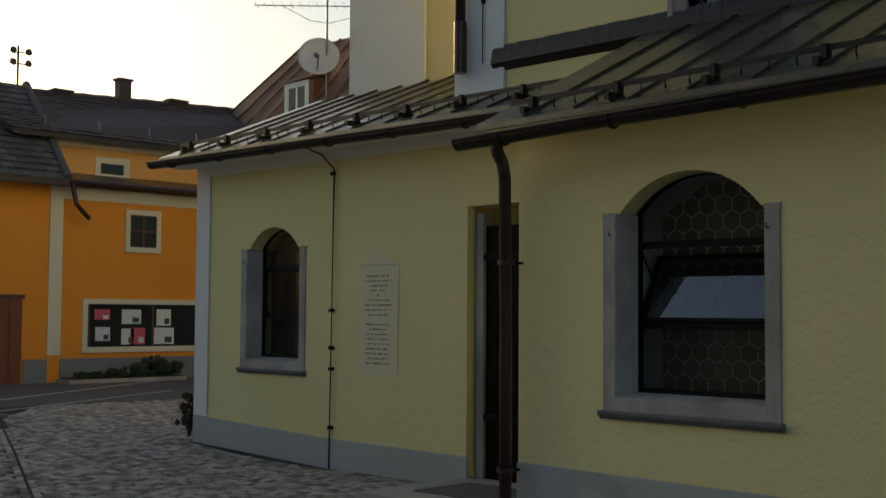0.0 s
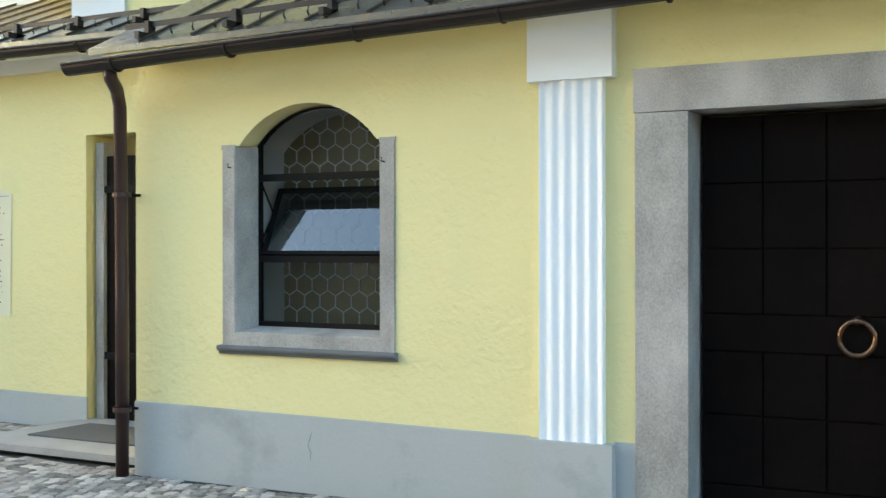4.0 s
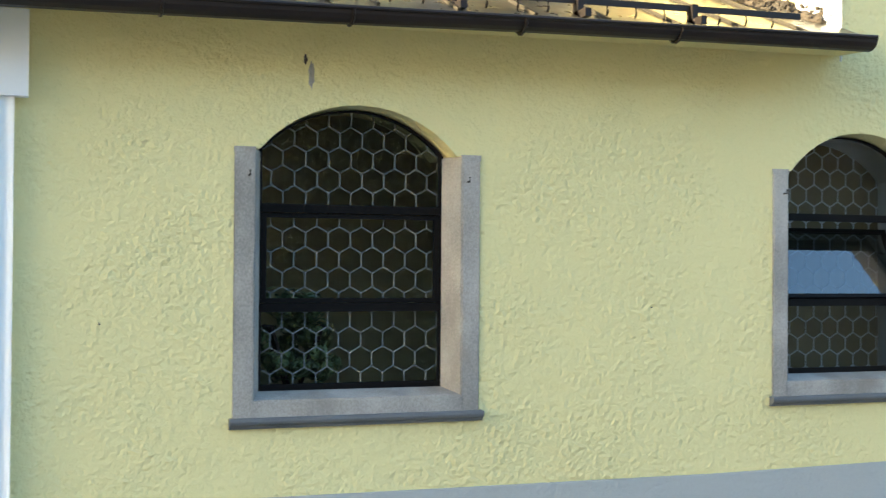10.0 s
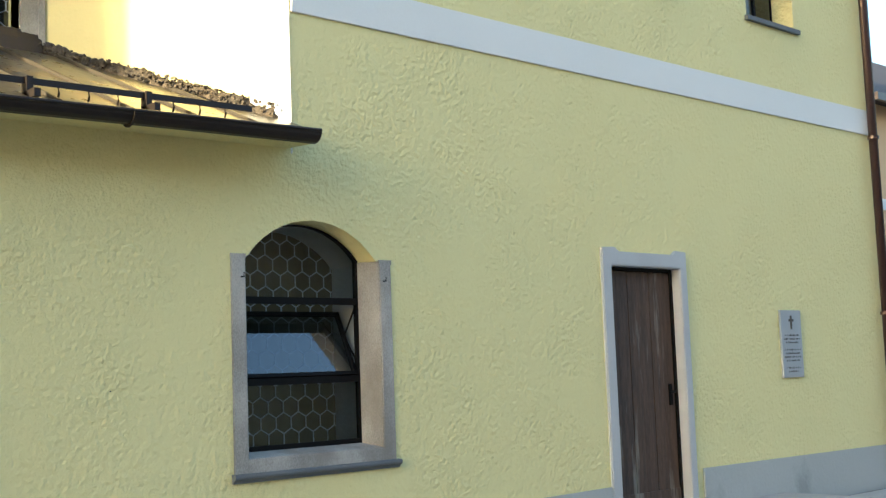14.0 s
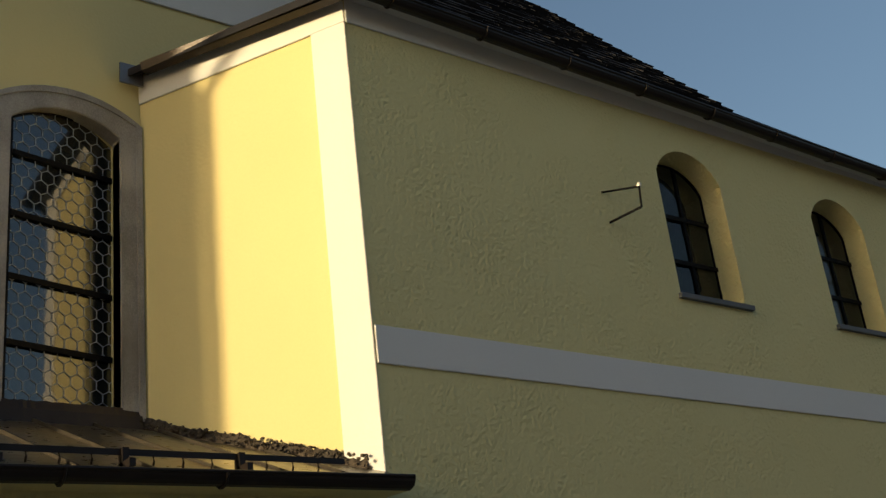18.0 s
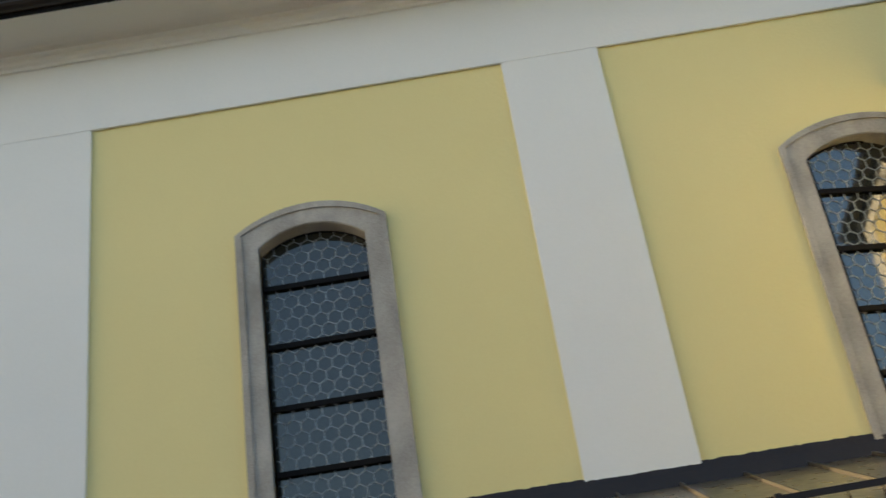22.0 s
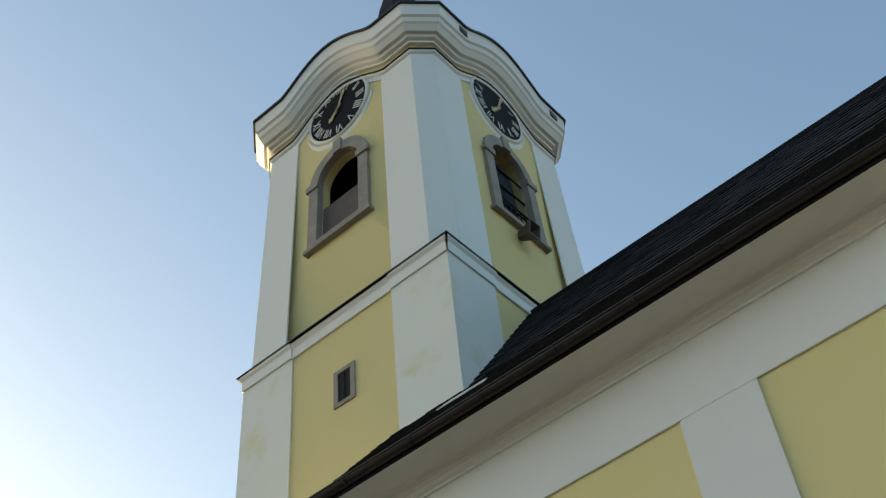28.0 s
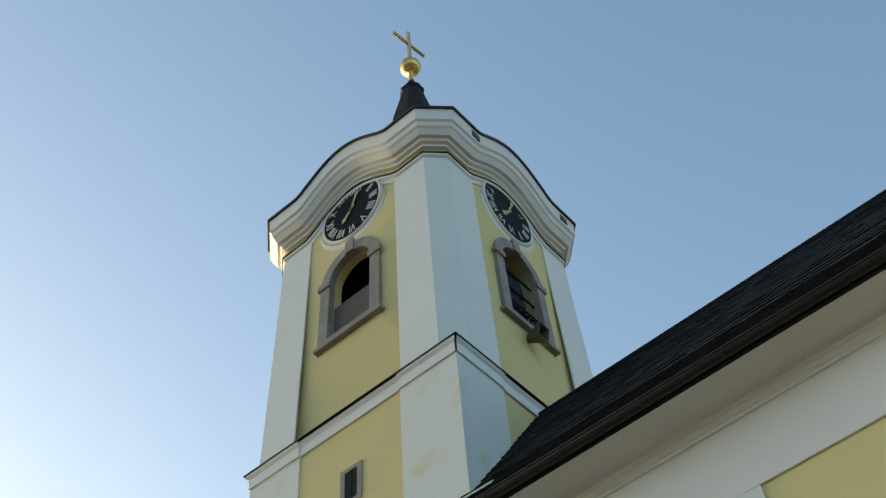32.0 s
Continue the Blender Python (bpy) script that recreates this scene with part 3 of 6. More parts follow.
def gutter(name, x0, x1, z0, z1, y, r, label, brackets=1.1):
    """A half-round gutter with end caps, a rolled lip and hangers."""
    g = thing(name, label, "gutter")
    bm = bmesh.new()
    rows = []
    m = 10
    for i in range(m + 1):
        x = x0 + (x1 - x0) * i / m
        z = z0 + (z1 - z0) * i / m + 0.006 * math.sin(i * 1.7)
        out = [(y - r * math.cos(a), z - r * math.sin(a)) for a in [math.pi * k / 8 for k in range(9)]]
        inn = [(y - 0.9 * r * math.cos(a), z - 0.9 * r * math.sin(a)) for a in [math.pi * k / 8 for k in range(9)]][::-1]
        rows.append([bm.verts.new((x, p, q)) for p, q in out + inn])
    k = len(rows[0])
    for a, b in zip(rows, rows[1:]):
        for j in range(k):
            bm.faces.new((a[j], b[j], b[(j + 1) % k], a[(j + 1) % k]))
    bm.faces.new(rows[0][::-1])
    bm.faces.new(rows[-1])
    bmesh.ops.recalc_face_normals(bm, faces=bm.faces[:])
    part("trough", bm, M_GUTTER, g)
    part("lip", bar([(x0, y - r, z0), (x1, y - r, z1)], 0.014, 8), M_GUTTER, g)
    for x, z in ((x0, z0), (x1, z1)):
        c = lathe([(0, -0.008), (r, -0.008), (r, 0.008), (0, 0.008)], 20, Matrix.Translation((x, y, z)) @ Euler((0, math.pi / 2, 0)).to_matrix().to_4x4())
        bmesh.ops.bisect_plane(c, geom=c.verts[:] + c.edges[:] + c.faces[:], plane_co=(x, y, z), plane_no=(0, 0, 1), clear_outer=True)
        part("end_cap", c, M_GUTTER, g)
    for i in range(int((x1 - x0) / brackets)):
        x = x0 + 0.5 + brackets * i
        z = z0 + (z1 - z0) * (x - x0) / (x1 - x0)
        part("hanger", bar([(x, y - (r + 0.006) * math.cos(a), z - (r + 0.006) * math.sin(a)) for a in [math.pi * k / 8 for k in range(9)]], 0.011, 6), M_GUTTER, g)
    return g


E0, E1 = 3.30, 3.50            # aisle eave at its west and east ends
YE = 6.82
def aisle_z(x, y=YE):
    e = E0 + (E1 - E0) * (x - XW) / (XC - XW)
    return e + (4.50 - e) * (y - YE) / (YN - YE)


def oblique_cut(x):
    """The roof stops at the oblique wall."""
    return YN if x <= XN else max(YF + 0.02, YF + (XC - x) / (XC - XN) * (YN - YF))


sheet_roof("roof_aisle", XW - 0.15, XC - 0.02, E0, E1, YN, 4.50, YE, "weathered brown-grey standing-seam metal roof of the aisle", cut=oblique_cut)
guard_rail("snow_guard", XW + 0.1, 5.35, lambda x: aisle_z(x, 6.99) , 6.99, 0.065, 0.86, "dark metal snow guard rail on the aisle roof")
gutter("gutter_aisle", XW - 0.25, XC - 0.15, 3.165, 3.475, 6.72, 0.085, "dark brown half-round metal gutter along the aisle eaves")
sheet_roof("roof_annex", XLW - 0.35, XW + 0.02, 3.83, 3.80, YT, 4.98, 8.42, "dark standing-seam metal roof of the west annex")
guard_rail("snow_guard", XLW - 0.1, XW - 0.3, lambda x: 3.83 + 0.09, 8.63, 0.065, 0.86, "dark metal snow guard rail on the annex roof")
gutter("gutter_annex", XLW - 0.4, XW - 0.05, 3.76, 3.70, 8.36, 0.085, "dark metal gutter along the annex eaves")

# flashing strips where the sheets meet the walls
def ragged(name, pts, up, out, label, mtl=None):
    """A rough mortar and sheet upstand along a line, with an uneven top."""
    bm = bmesh.new()
    rng = random.Random(len(pts) * 7 + 3)
    rows = []
    for a, b in zip(pts, pts[1:]):
        m = max(2, int((Vector(b) - Vector(a)).length / 0.035))
        for i in range(m):
            p = Vector(a).lerp(Vector(b), i / m)
            h = up * (rng.uniform(0.97, 1.03) if mtl else 0.85 + 0.18 * math.sin(i * 0.37) * math.sin(i * 0.11 + 1) + rng.uniform(-0.12, 0.12))
            o = Vector(out) * (rng.uniform(0.98, 1.02) if mtl else rng.uniform(0.8, 1.3))
            rows.append([bm.verts.new(q) for q in (p - Vector((0, 0, 0.08)), p + o * 1.4, p + o + Vector((0, 0, h * 0.6)), p + o * 0.4 + Vector((0, 0, h)), p - Vector(out) + Vector((0, 0, h)))])
    for a, b in zip(rows, rows[1:]):
        for k in range(5):
            bm.faces.new((a[k], b[k], b[(k + 1) % 5], a[(k + 1) % 5]))
    bm.faces.new(rows[0][::-1])
    bm.faces.new(rows[-1])
    bmesh.ops.recalc_face_normals(bm, faces=bm.faces[:])
    return structure(name, bm, mtl or M_FLASH, label, "flashing")


on = Vector((-OBL.y, OBL.x, 0))
ragged("trim_flashing", [(XN, YN, 4.48), (XC - 0.05, YF + 0.1, aisle_z(XC, YF + 0.1) - 0.02)], 0.12, tuple(on * 0.04), "crumbling mossy mortar upstand at the oblique wall")
ragged("trim_flashing", [(XNW + 0.6, YN, 4.47), (XN, YN, 4.47)], 0.20, (0, -0.05, 0), "dark metal flashing along the nave wall", M_GUTTER)
bm = bmesh.new()
rng = random.Random(77)
for i in range(260):
    u = rng.random()
    p = Vector((XN, YN, 4.48)).lerp(Vector((XC - 0.05, YF + 0.1, aisle_z(XC, YF + 0.1))), u) + on * rng.uniform(0.02, 0.10)
    r = rng.uniform(0.005, 0.016)
    box(bm, -r, r, -r * rng.uniform(0.5, 1), r, -r * 0.6, r * rng.uniform(0.4, 1), Matrix.Translation((p.x, p.y, p.z + rng.uniform(0.0, 0.10))) @ Matrix.Rotation(rng.uniform(0, 3), 4, Vector((rng.random(), rng.random(), 1))))
tagged(part("mortar_crumbs", bm, M_FLASH), "crumbs of old mortar and moss along the oblique wall", "rubble", kind="stuff")
structure("trim_flashing_tower", cube(-13.95, XNW, YT - 0.06, YT, 4.9, 5.1), M_TIN_SEAM, "dark metal flashing along the tower foot", "flashing")


def tiled_slope(roof, a, b, c, d, rows, cols, mtl, thick=0.02, name="slate_course"):
    """Courses of slates over the slope a, b (eave), c, d (ridge), each course one mesh with uneven butts."""
    a, b, c, d = map(Vector, (a, b, c, d))
    rng = random.Random(rows * 31 + cols)
    nrm = (b - a).cross(d - a).normalized()
    for r in range(rows):
        l0, r0 = a.lerp(d, r / rows), b.lerp(c, r / rows)
        l1, r1 = a.lerp(d, min(1, (r + 1.25) / rows)), b.lerp(c, min(1, (r + 1.25) / rows))
        vs, fs = [], []
        k = max(2, int(cols * (r0 - l0).length / (b - a).length))
        off = 0.5 * (r % 2)
        for i in range(-1 if off else 0, k):
            u0, u1 = max(0, (i + off) / k), min(1, (i + off + 0.97) / k)
            if u1 - u0 < 0.2 / k:
                continue
            j = nrm * (thick * rng.uniform(1.1, 1.9))
            drop = (l0 - l1) * rng.uniform(-0.03, 0.05)
            q = [l0.lerp(r0, u0) + j + drop, l0.lerp(r0, u1) + j + drop, l1.lerp(r1, u1) + nrm * 0.004, l1.lerp(r1, u0) + nrm * 0.004]
            n = len(vs)
            vs += [tuple(p) for p in q] + [tuple(q[0] - j), tuple(q[1] - j)]
            fs += [(n, n + 1, n + 2, n + 3), (n + 4, n + 5, n + 1, n), (n + 4, n, n + 3), (n + 1, n + 5, n + 2)]
        me = bpy.data.meshes.new(name)
        me.from_pydata(vs, [], fs)
        me.materials.append(mtl)
        new(name, me).parent = roof


nave_roof = thing("roof_nave", "steep dark slate roof of the nave", "roof", kind="structure")
RIDGE_Y, RIDGE_Z, EZ, EY = 13.8, 16.44, 10.20, 8.62
KNEE_Y, KNEE_Z = 11.5, 13.40      # the foot of the slope is gentler than its upper part
XV = XNW - 0.06
for (y0, z0), (y1, z1), lift1, lift2, n in (((EY, EZ), (KNEE_Y, KNEE_Z), 0.0, 0.08, 17), ((KNEE_Y, KNEE_Z), (RIDGE_Y, RIDGE_Z), 0.08, 0.2, 14)):
    tiled_slope(nave_roof, (XV, y0, z0), (7.4, y0, z0 + lift1), (7.4, y1, z1 + lift2), (XV, y1, z1), n, 46, M_SLATE)
    part("roof_board", quad_solid((XV, y0, z0), (7.4, y0, z0 + lift1), (7.4, y1, z1 + lift2), (XV, y1, z1), 0.08), M_SLATE, nave_roof)
    part("verge_board", quad_solid((XV - 0.04, y0, z0 + 0.03), (XV + 0.02, y0, z0 + 0.03), (XV + 0.02, y1, z1 + 0.03), (XV - 0.04, y1, z1 + 0.03), 0.16), M_GUTTER, nave_roof)
part("roof_board", quad_solid((7.4, 18.9, EZ), (XV, 18.9, EZ), (XV, RIDGE_Y, RIDGE_Z), (7.4, RIDGE_Y, RIDGE_Z + 0.2), 0.08), M_SLATE, nave_roof)
part("ridge_cap", bar([(XNW, RIDGE_Y, RIDGE_Z), (7.4, RIDGE_Y, RIDGE_Z + 0.2)], 0.06), M_SLATE, nave_roof)
gutter("gutter_nave", XNW - 0.13, 7.3, 10.25, 10.27, 8.58, 0.09, "black metal gutter along the nave eaves")

wing_roof = thing("roof_wing", "dark slate hipped roof of the tall wing", "roof", kind="structure")
WZ, WY = 8.12, 6.98
HIP = 11.12
tiled_slope(wing_roof, (XC - 0.1, WY, WZ + 0.05), (HIP, WY, WZ - 0.02), (HIP, 9.9, 11.45), (9.6, 9.9, 11.5), 20, 26, M_SLATE)
part("roof_board", quad_solid((XC - 0.1, WY, WZ + 0.05), (HIP, WY, WZ - 0.02), (HIP, 9.9, 11.43), (9.6, 9.9, 11.48), 0.08), M_SLATE, wing_roof)
part("roof_board", quad_solid((HIP, WY, WZ - 0.02), (XE + 0.4, WY, WZ - 0.2), (XE + 0.4, 12, 10.8), (HIP, 12, 11.0), 0.08), M_SLATE, wing_roof)
ow = Vector((XC, YF, 0)) + Vector((OBL.x, OBL.y, 0)) * (OBL_LEN + 0.03)
ov = on * 0.20
part("roof_board", quad_solid((ow.x + ov.x, ow.y + ov.y, WZ - 0.02), (XC + ov.x, WY, WZ - 0.02), (9.6, 9.9, 11.45), (9.2, 12, 11.2), 0.08), M_SLATE, wing_roof)
g = sweep([(0, -0.02), (0.05, -0.10), (0.13, -0.08), (0.15, 0.0), (0.0, 0.05)], [(ow - Vector((OBL.x, OBL.y, 0)) * 0.22 + on * 0.08 + Vector((0, 0, WZ - 0.02)), on), (Vector((XC, YF, 0)) - Vector((OBL.x, OBL.y, 0)) * 0.25 + on * 0.08 + Vector((0, 0, WZ - 0.02)), on)])
g_obl = tagged(part("gutter_oblique", g, M_GUTTER), "dark brown gutter along the oblique wall", "gutter")
ge = ow - Vector((OBL.x, OBL.y, 0)) * 0.06 + on * 0.15 + Vector((0, 0, WZ - 0.06))
part("end_plate", cube(ge.x - 0.13, ge.x + 0.11, ge.y - 0.012, ge.y + 0.012, ge.z - 0.12, ge.z + 0.10), M_STEEL, g_obl, "bent grey sheet-metal end plate")
gutter("gutter_wing", XC - 0.15, XE + 0.35, 8.09, 7.84, 6.95, 0.085, "black metal gutter along the tall wing's eaves")
structure("trim_soffit", quad_solid((XC - 0.1, 6.95, 8.12), (XE + 0.3, 6.95, 7.88), (XE + 0.3, YF, 7.9), (XC - 0.1, YF, 8.14), 0.03), M_WHITE, "white boarded soffit under the eaves", "soffit")
structure("trim_soffit_annex", cube(XLW - 0.3, XW, 8.44, YL, 3.70, 3.74), M_WHITE, "white soffit under the annex eaves", "soffit")
structure("trim_soffit_aisle", quad_solid((XW, 6.84, 3.26), (XC - 0.05, 6.84, 3.45), (XC - 0.05, YF, 3.47), (XW, YF, 3.28), 0.03), M_YELLOW, "plastered soffit under the aisle eaves", "soffit")


# ---------------------------------------------------------------- ground
LEVELS = ((-400, 0.0), (-24, 0.0), (-14.4, -0.055), (-11.5, -0.15), (-7.0, -0.135), (-4.6, -0.115), (-2.8, -0.03), (400, -0.03))


def ground_z(x):
    """The square dips before the annex and rises again to the portal."""
    for (xa, za), (xb, zb) in zip(LEVELS, LEVELS[1:]):
        if x <= xb:
            return za + (zb - za) * (x - xa) / (xb - xa)
    return LEVELS[-1][1]


def ground_sheet(x0, x1, y0, y1, up, thick):
    """A sheet that follows the ground between two eastings."""
    bm = bmesh.new()
    rows = []
    for x in [x0] + [v for v, _ in LEVELS if x0 < v < x1] + [x1]:
        z = ground_z(x) + up
        rows.append([bm.verts.new(p) for p in ((x, y0, z), (x, y1, z), (x, y1, z - thick), (x, y0, z - thick))])
    for p, q in zip(rows, rows[1:]):
        for k in range(4):
            bm.faces.new((p[k], q[k], q[(k + 1) % 4], p[(k + 1) % 4]))
    bm.faces.new(rows[0])
    bm.faces.new(rows[-1][::-1])
    bmesh.ops.recalc_face_normals(bm, faces=bm.faces[:])
    return bm


structure("ground", ground_sheet(-400, 400, -400, 400, 0.0, 0.3), M_ASPHALT, "grey asphalt and paving of the church square", "ground")


# ---------------------------------------------------------------- windows, doors and trim of the church
def clip_convex(poly, region):
    """The part of a polygon inside a convex, counter-clockwise region."""
    out = poly
    for (ax, ay), (bx, by) in zip(region, region[1:] + region[:1]):
        src, out = out, []
        for i, p in enumerate(src):
            q = src[(i + 1) % len(src)]
            dp = (bx - ax) * (p[1] - ay) - (by - ay) * (p[0] - ax)
            dq = (bx - ax) * (q[1] - ay) - (by - ay) * (q[0] - ax)
            if dp >= 0:
                out.append(p)
            if (dp > 0) != (dq > 0) and dp != dq:
                t = dp / (dp - dq)
                out.append((p[0] + (q[0] - p[0]) * t, p[1] + (q[1] - p[1]) * t))
        if len(out) < 3:
            return []
    return out


HEX_MESH = {}


def hex_glazing(parent, region, place, size, mtl, rng, lead=0.10, wob=0.006, came=None):
    """Hexagonal panes in lead: each whole pane an object on one mesh, the cut ones along the frame single pieces."""
    xs, zs = [p[0] for p in region], [p[1] for p in region]
    hexa = [(size * math.sin(math.pi / 3 * k), size * math.cos(math.pi / 3 * k)) for k in range(6)][::-1]
    dx, dz = size * math.sqrt(3), size * 1.5
    bm = bmesh.new()
    key = (size, mtl.name if mtl else "")
    if mtl and key not in HEX_MESH:
        hb = bmesh.new()
        top = [hb.verts.new((x * 0.97, z * 0.97, 0)) for x, z in hexa]
        mid = hb.verts.new((0, 0, 0))
        for i in range(6):
            hb.faces.new((mid, top[(i + 1) % 6], top[i]))
        me = bpy.data.meshes.new("hex_pane")
        hb.to_mesh(me)
        hb.free()
        me.materials.append(mtl)
        HEX_MESH[key] = me
    r = 0
    z = min(zs) + size * 0.4
    while z < max(zs) + size:
        x = min(xs) + (dx / 2 if r % 2 else 0)
        while x < max(xs) + dx / 2:
            poly = clip_convex([(x + a, z + b) for a, b in hexa], region)
            if poly:
                cx, cz = sum(p[0] for p in poly) / len(poly), sum(p[1] for p in poly) / len(poly)
                k = 1 - lead
                fr = [bm.verts.new((p[0], p[1], -0.006)) for p in poly]
                fi = [bm.verts.new((cx + (p[0] - cx) * k, cz + (p[1] - cz) * k, -0.006)) for p in poly]
                bi = [bm.verts.new((cx + (p[0] - cx) * k, cz + (p[1] - cz) * k, 0.004)) for p in poly]
                n = len(poly)
                for i in range(n):
                    j = (i + 1) % n
                    bm.faces.new((fr[i], fr[j], fi[j], fi[i]))
                    bm.faces.new((fi[i], fi[j], bi[j], bi[i]))
                tilt = Matrix.Rotation(rng.gauss(0, wob), 4, "X") @ Matrix.Rotation(rng.gauss(0, wob), 4, "Y")
                if not mtl:
                    x += dx
                    continue
                if len(poly) == 6 and abs(cx - x) < 1e-6 and abs(cz - z) < 1e-6:
                    ob = new("hex_pane", HEX_MESH[key])
                    ob.matrix_world = place @ Matrix.Translation((x, z, 0)) @ tilt
                else:
                    pb = bmesh.new()
                    pb.faces.new([pb.verts.new((p[0] - cx, p[1] - cz, 0)) for p in poly])
                    pb.transform(place @ Matrix.Translation((cx, cz, 0)) @ tilt)
                    ob = part("edge_pane", pb, mtl)
                ob.visible_shadow = False
                ob.parent = parent
            x += dx
        z += dz
        r += 1
    bm.transform(place)
    part("leading", bm, came or M_LEAD, parent, "pale grey lead strips in a honeycomb")


def edge_bar(pts, y, w, d):
    """A flat bar along an outline in a wall plane."""
    bm = bmesh.new()
    n = len(pts)
    cx, cz = sum(p[0] for p in pts) / n, sum(p[1] for p in pts) / n
    wd = max(p[0] for p in pts) - min(p[0] for p in pts)
    ht = max(p[1] for p in pts) - min(p[1] for p in pts)
    kx, kz = 1 - 2 * w / wd, 1 - 2 * w / ht
    rings = []
    for yy in (y, y + d):
        rings.append([bm.verts.new((p[0], yy, p[1])) for p in pts])
        rings.append([bm.verts.new((cx + (p[0] - cx) * kx, yy, cz + (p[1] - cz) * kz)) for p in pts])
    o0, i0, o1, i1 = rings
    for i in range(n):
        j = (i + 1) % n
        for a, b in ((o0, i0), (i0, i1), (i1, o1), (o1, o0)):
            bm.faces.new((a[i], a[j], b[j], b[i]))
    bmesh.ops.recalc_face_normals(bm, faces=bm.faces[:])
    return bm


def flat(bm_pts, y):
    bm = bmesh.new()
    bm.faces.new([bm.verts.new((x, y, z)) for x, z in bm_pts])
    return bm


def low_window(name, yf, x0, x1, z0, zs, rise, tilted, stay_side, label, tilt_deg=24):
    """A segmental-headed window in a granite surround: iron frame with a hopper sash, honeycomb glazing behind it."""
    w = thing(name, label, "window", kind="structure")
    rng = random.Random(int(x0 * 100))
    face, splay, dep = 0.13, 0.20, 0.20
    for s, lab in ((1, x0), (-1, x1)):
        bm = bmesh.new()
        prof = [(lab, yf - 0.012), (lab + s * face, yf - 0.012), (lab + s * splay, yf + dep), (lab + s * 0.02, yf + dep)]
        lo, hi = [[bm.verts.new((x, y, z)) for x, y in prof] for z in (z0 + 0.06, zs)]
        bm.faces.new(lo)
        bm.faces.new(hi[::-1])
        for i in range(4):
            bm.faces.new((lo[i], hi[i], hi[(i + 1) % 4], lo[(i + 1) % 4]))
        bmesh.ops.recalc_face_normals(bm, faces=bm.faces[:])
        part("jamb", bm, M_GRANITE, w, "grey granite jamb", bevel=0.008)
        part("impost", cube(lab - 0.002 if s > 0 else lab - face - 0.002, lab + face + 0.002 if s > 0 else lab + 0.002, yf - 0.014, yf + 0.05, zs - 0.03, zs + 0.006), M_GRANITE, w, bevel=0.005)
        part("hook", bar([(lab + s * 0.09, yf - 0.012, zs - 0.17), (lab + s * 0.09, yf - 0.05, zs - 0.17), (lab + s * 0.09, yf - 0.05, zs - 0.14)], 0.006, 6), M_IRON, w)
    bm = bmesh.new()
    prof = [(yf - 0.012, z0 + 0.06), (yf - 0.012, z0 + 0.17), (yf + dep, z0 + 0.21), (yf + dep, z0 + 0.06)]
    lo, hi = [[bm.verts.new((x, y, z)) for y, z in prof] for x in (x0 + face - 0.02, x1 - face + 0.02)]
    bm.faces.new(lo)
    bm.faces.new(hi[::-1])
    for i in range(4):
        bm.faces.new((lo[i], hi[i], hi[(i + 1) % 4], lo[(i + 1) % 4]))
    bmesh.ops.recalc_face_normals(bm, faces=bm.faces[:])
    part("sill_stone", bm, M_GRANITE, w, "grey granite bottom stone", bevel=0.008)
    nose = [(-0.02, 0.0), (0.02, 0.0), (0.026, 0.016), (0.04, 0.026), (0.052, 0.032), (0.058, 0.048), (0.055, 0.066), (-0.02, 0.07)]
    bm = sweep(nose, [((x0 - 0.02, yf, z0), (0, -1, 0)), ((x1 + 0.02, yf, z0), (0, -1, 0))])
    part("sill", bm, M_GRANITE_DARK, w, "dark slate-grey moulded sill")
    # iron frame
    a, b, zb = x0 + splay - 0.015, x1 - splay + 0.015, z0 + 0.20
    y = yf + dep
    head = [(px, pz) for px, pz in arch(a, b, zb, zs + 0.01, rise - 0.025)]
    part("window_frame", edge_bar(head, y, 0.028, 0.04), M_IRON, w, "black iron frame")
    h1, h2 = z0 + 0.735, z0 + 1.37
    for h in (h1, h2):
        part("transom", cube(a + 0.02, b - 0.02, y - 0.012, y + 0.045, h - 0.027, h + 0.027), M_IRON, w, bevel=0.006)
    top = [p for p in arch(a + 0.02, b - 0.02, h2, zs, rise - 0.05)]
    for pts in () if name == "window_2" else ([(a + 0.02, zb + 0.02), (b - 0.02, zb + 0.02), (b - 0.02, h1), (a + 0.02, h1)], top):
        ob = part("pane", flat(pts, y + 0.02), M_GLASS_CLEAR if name == "window_4" else M_GLASS, w)
        ob.visible_shadow = False
    sash = [(a + 0.03, h1 + 0.03), (b - 0.03, h1 + 0.03), (b - 0.03, h2 - 0.03), (a + 0.03, h2 - 0.03)]
    turn = Matrix.Translation((0, y + 0.02, h1 + 0.03)) @ Matrix.Rotation(radians(-tilt_deg if tilted else 0), 4, "X") @ Matrix.Translation((0, -y - 0.02, -h1 - 0.03))
    bm = edge_bar(sash, y, 0.03, 0.035)
    bm.transform(turn)
    s = part("sash", bm, M_IRON, w, "hopper sash tilted open" if tilted else "closed iron sash")
    if name != "window_2":
        bm = flat(sash, y + 0.015)
        bm.transform(turn)
        g = part("pane", bm, M_GLASS_SASH if tilted else M_GLASS_CLEAR, s)
        g.visible_shadow = False
    if tilted:
        c, q = math.cos(radians(tilt_deg)), math.sin(radians(tilt_deg))
        L = h2 - h1 - 0.06
        for xx in (a + 0.035, b - 0.035):
            p1 = (xx, y + 0.02, h2 - 0.06)
            p2 = (xx, y + 0.02 + q * L * 0.62, h1 + 0.03 + c * L * 0.62)
            p3 = (xx, y + 0.02, h1 + 0.16)
            part("stay", bar([p1, p2], 0.008, 6), M_IRON, w)
            part("stay", bar([p3, p2], 0.008, 6), M_IRON, w)
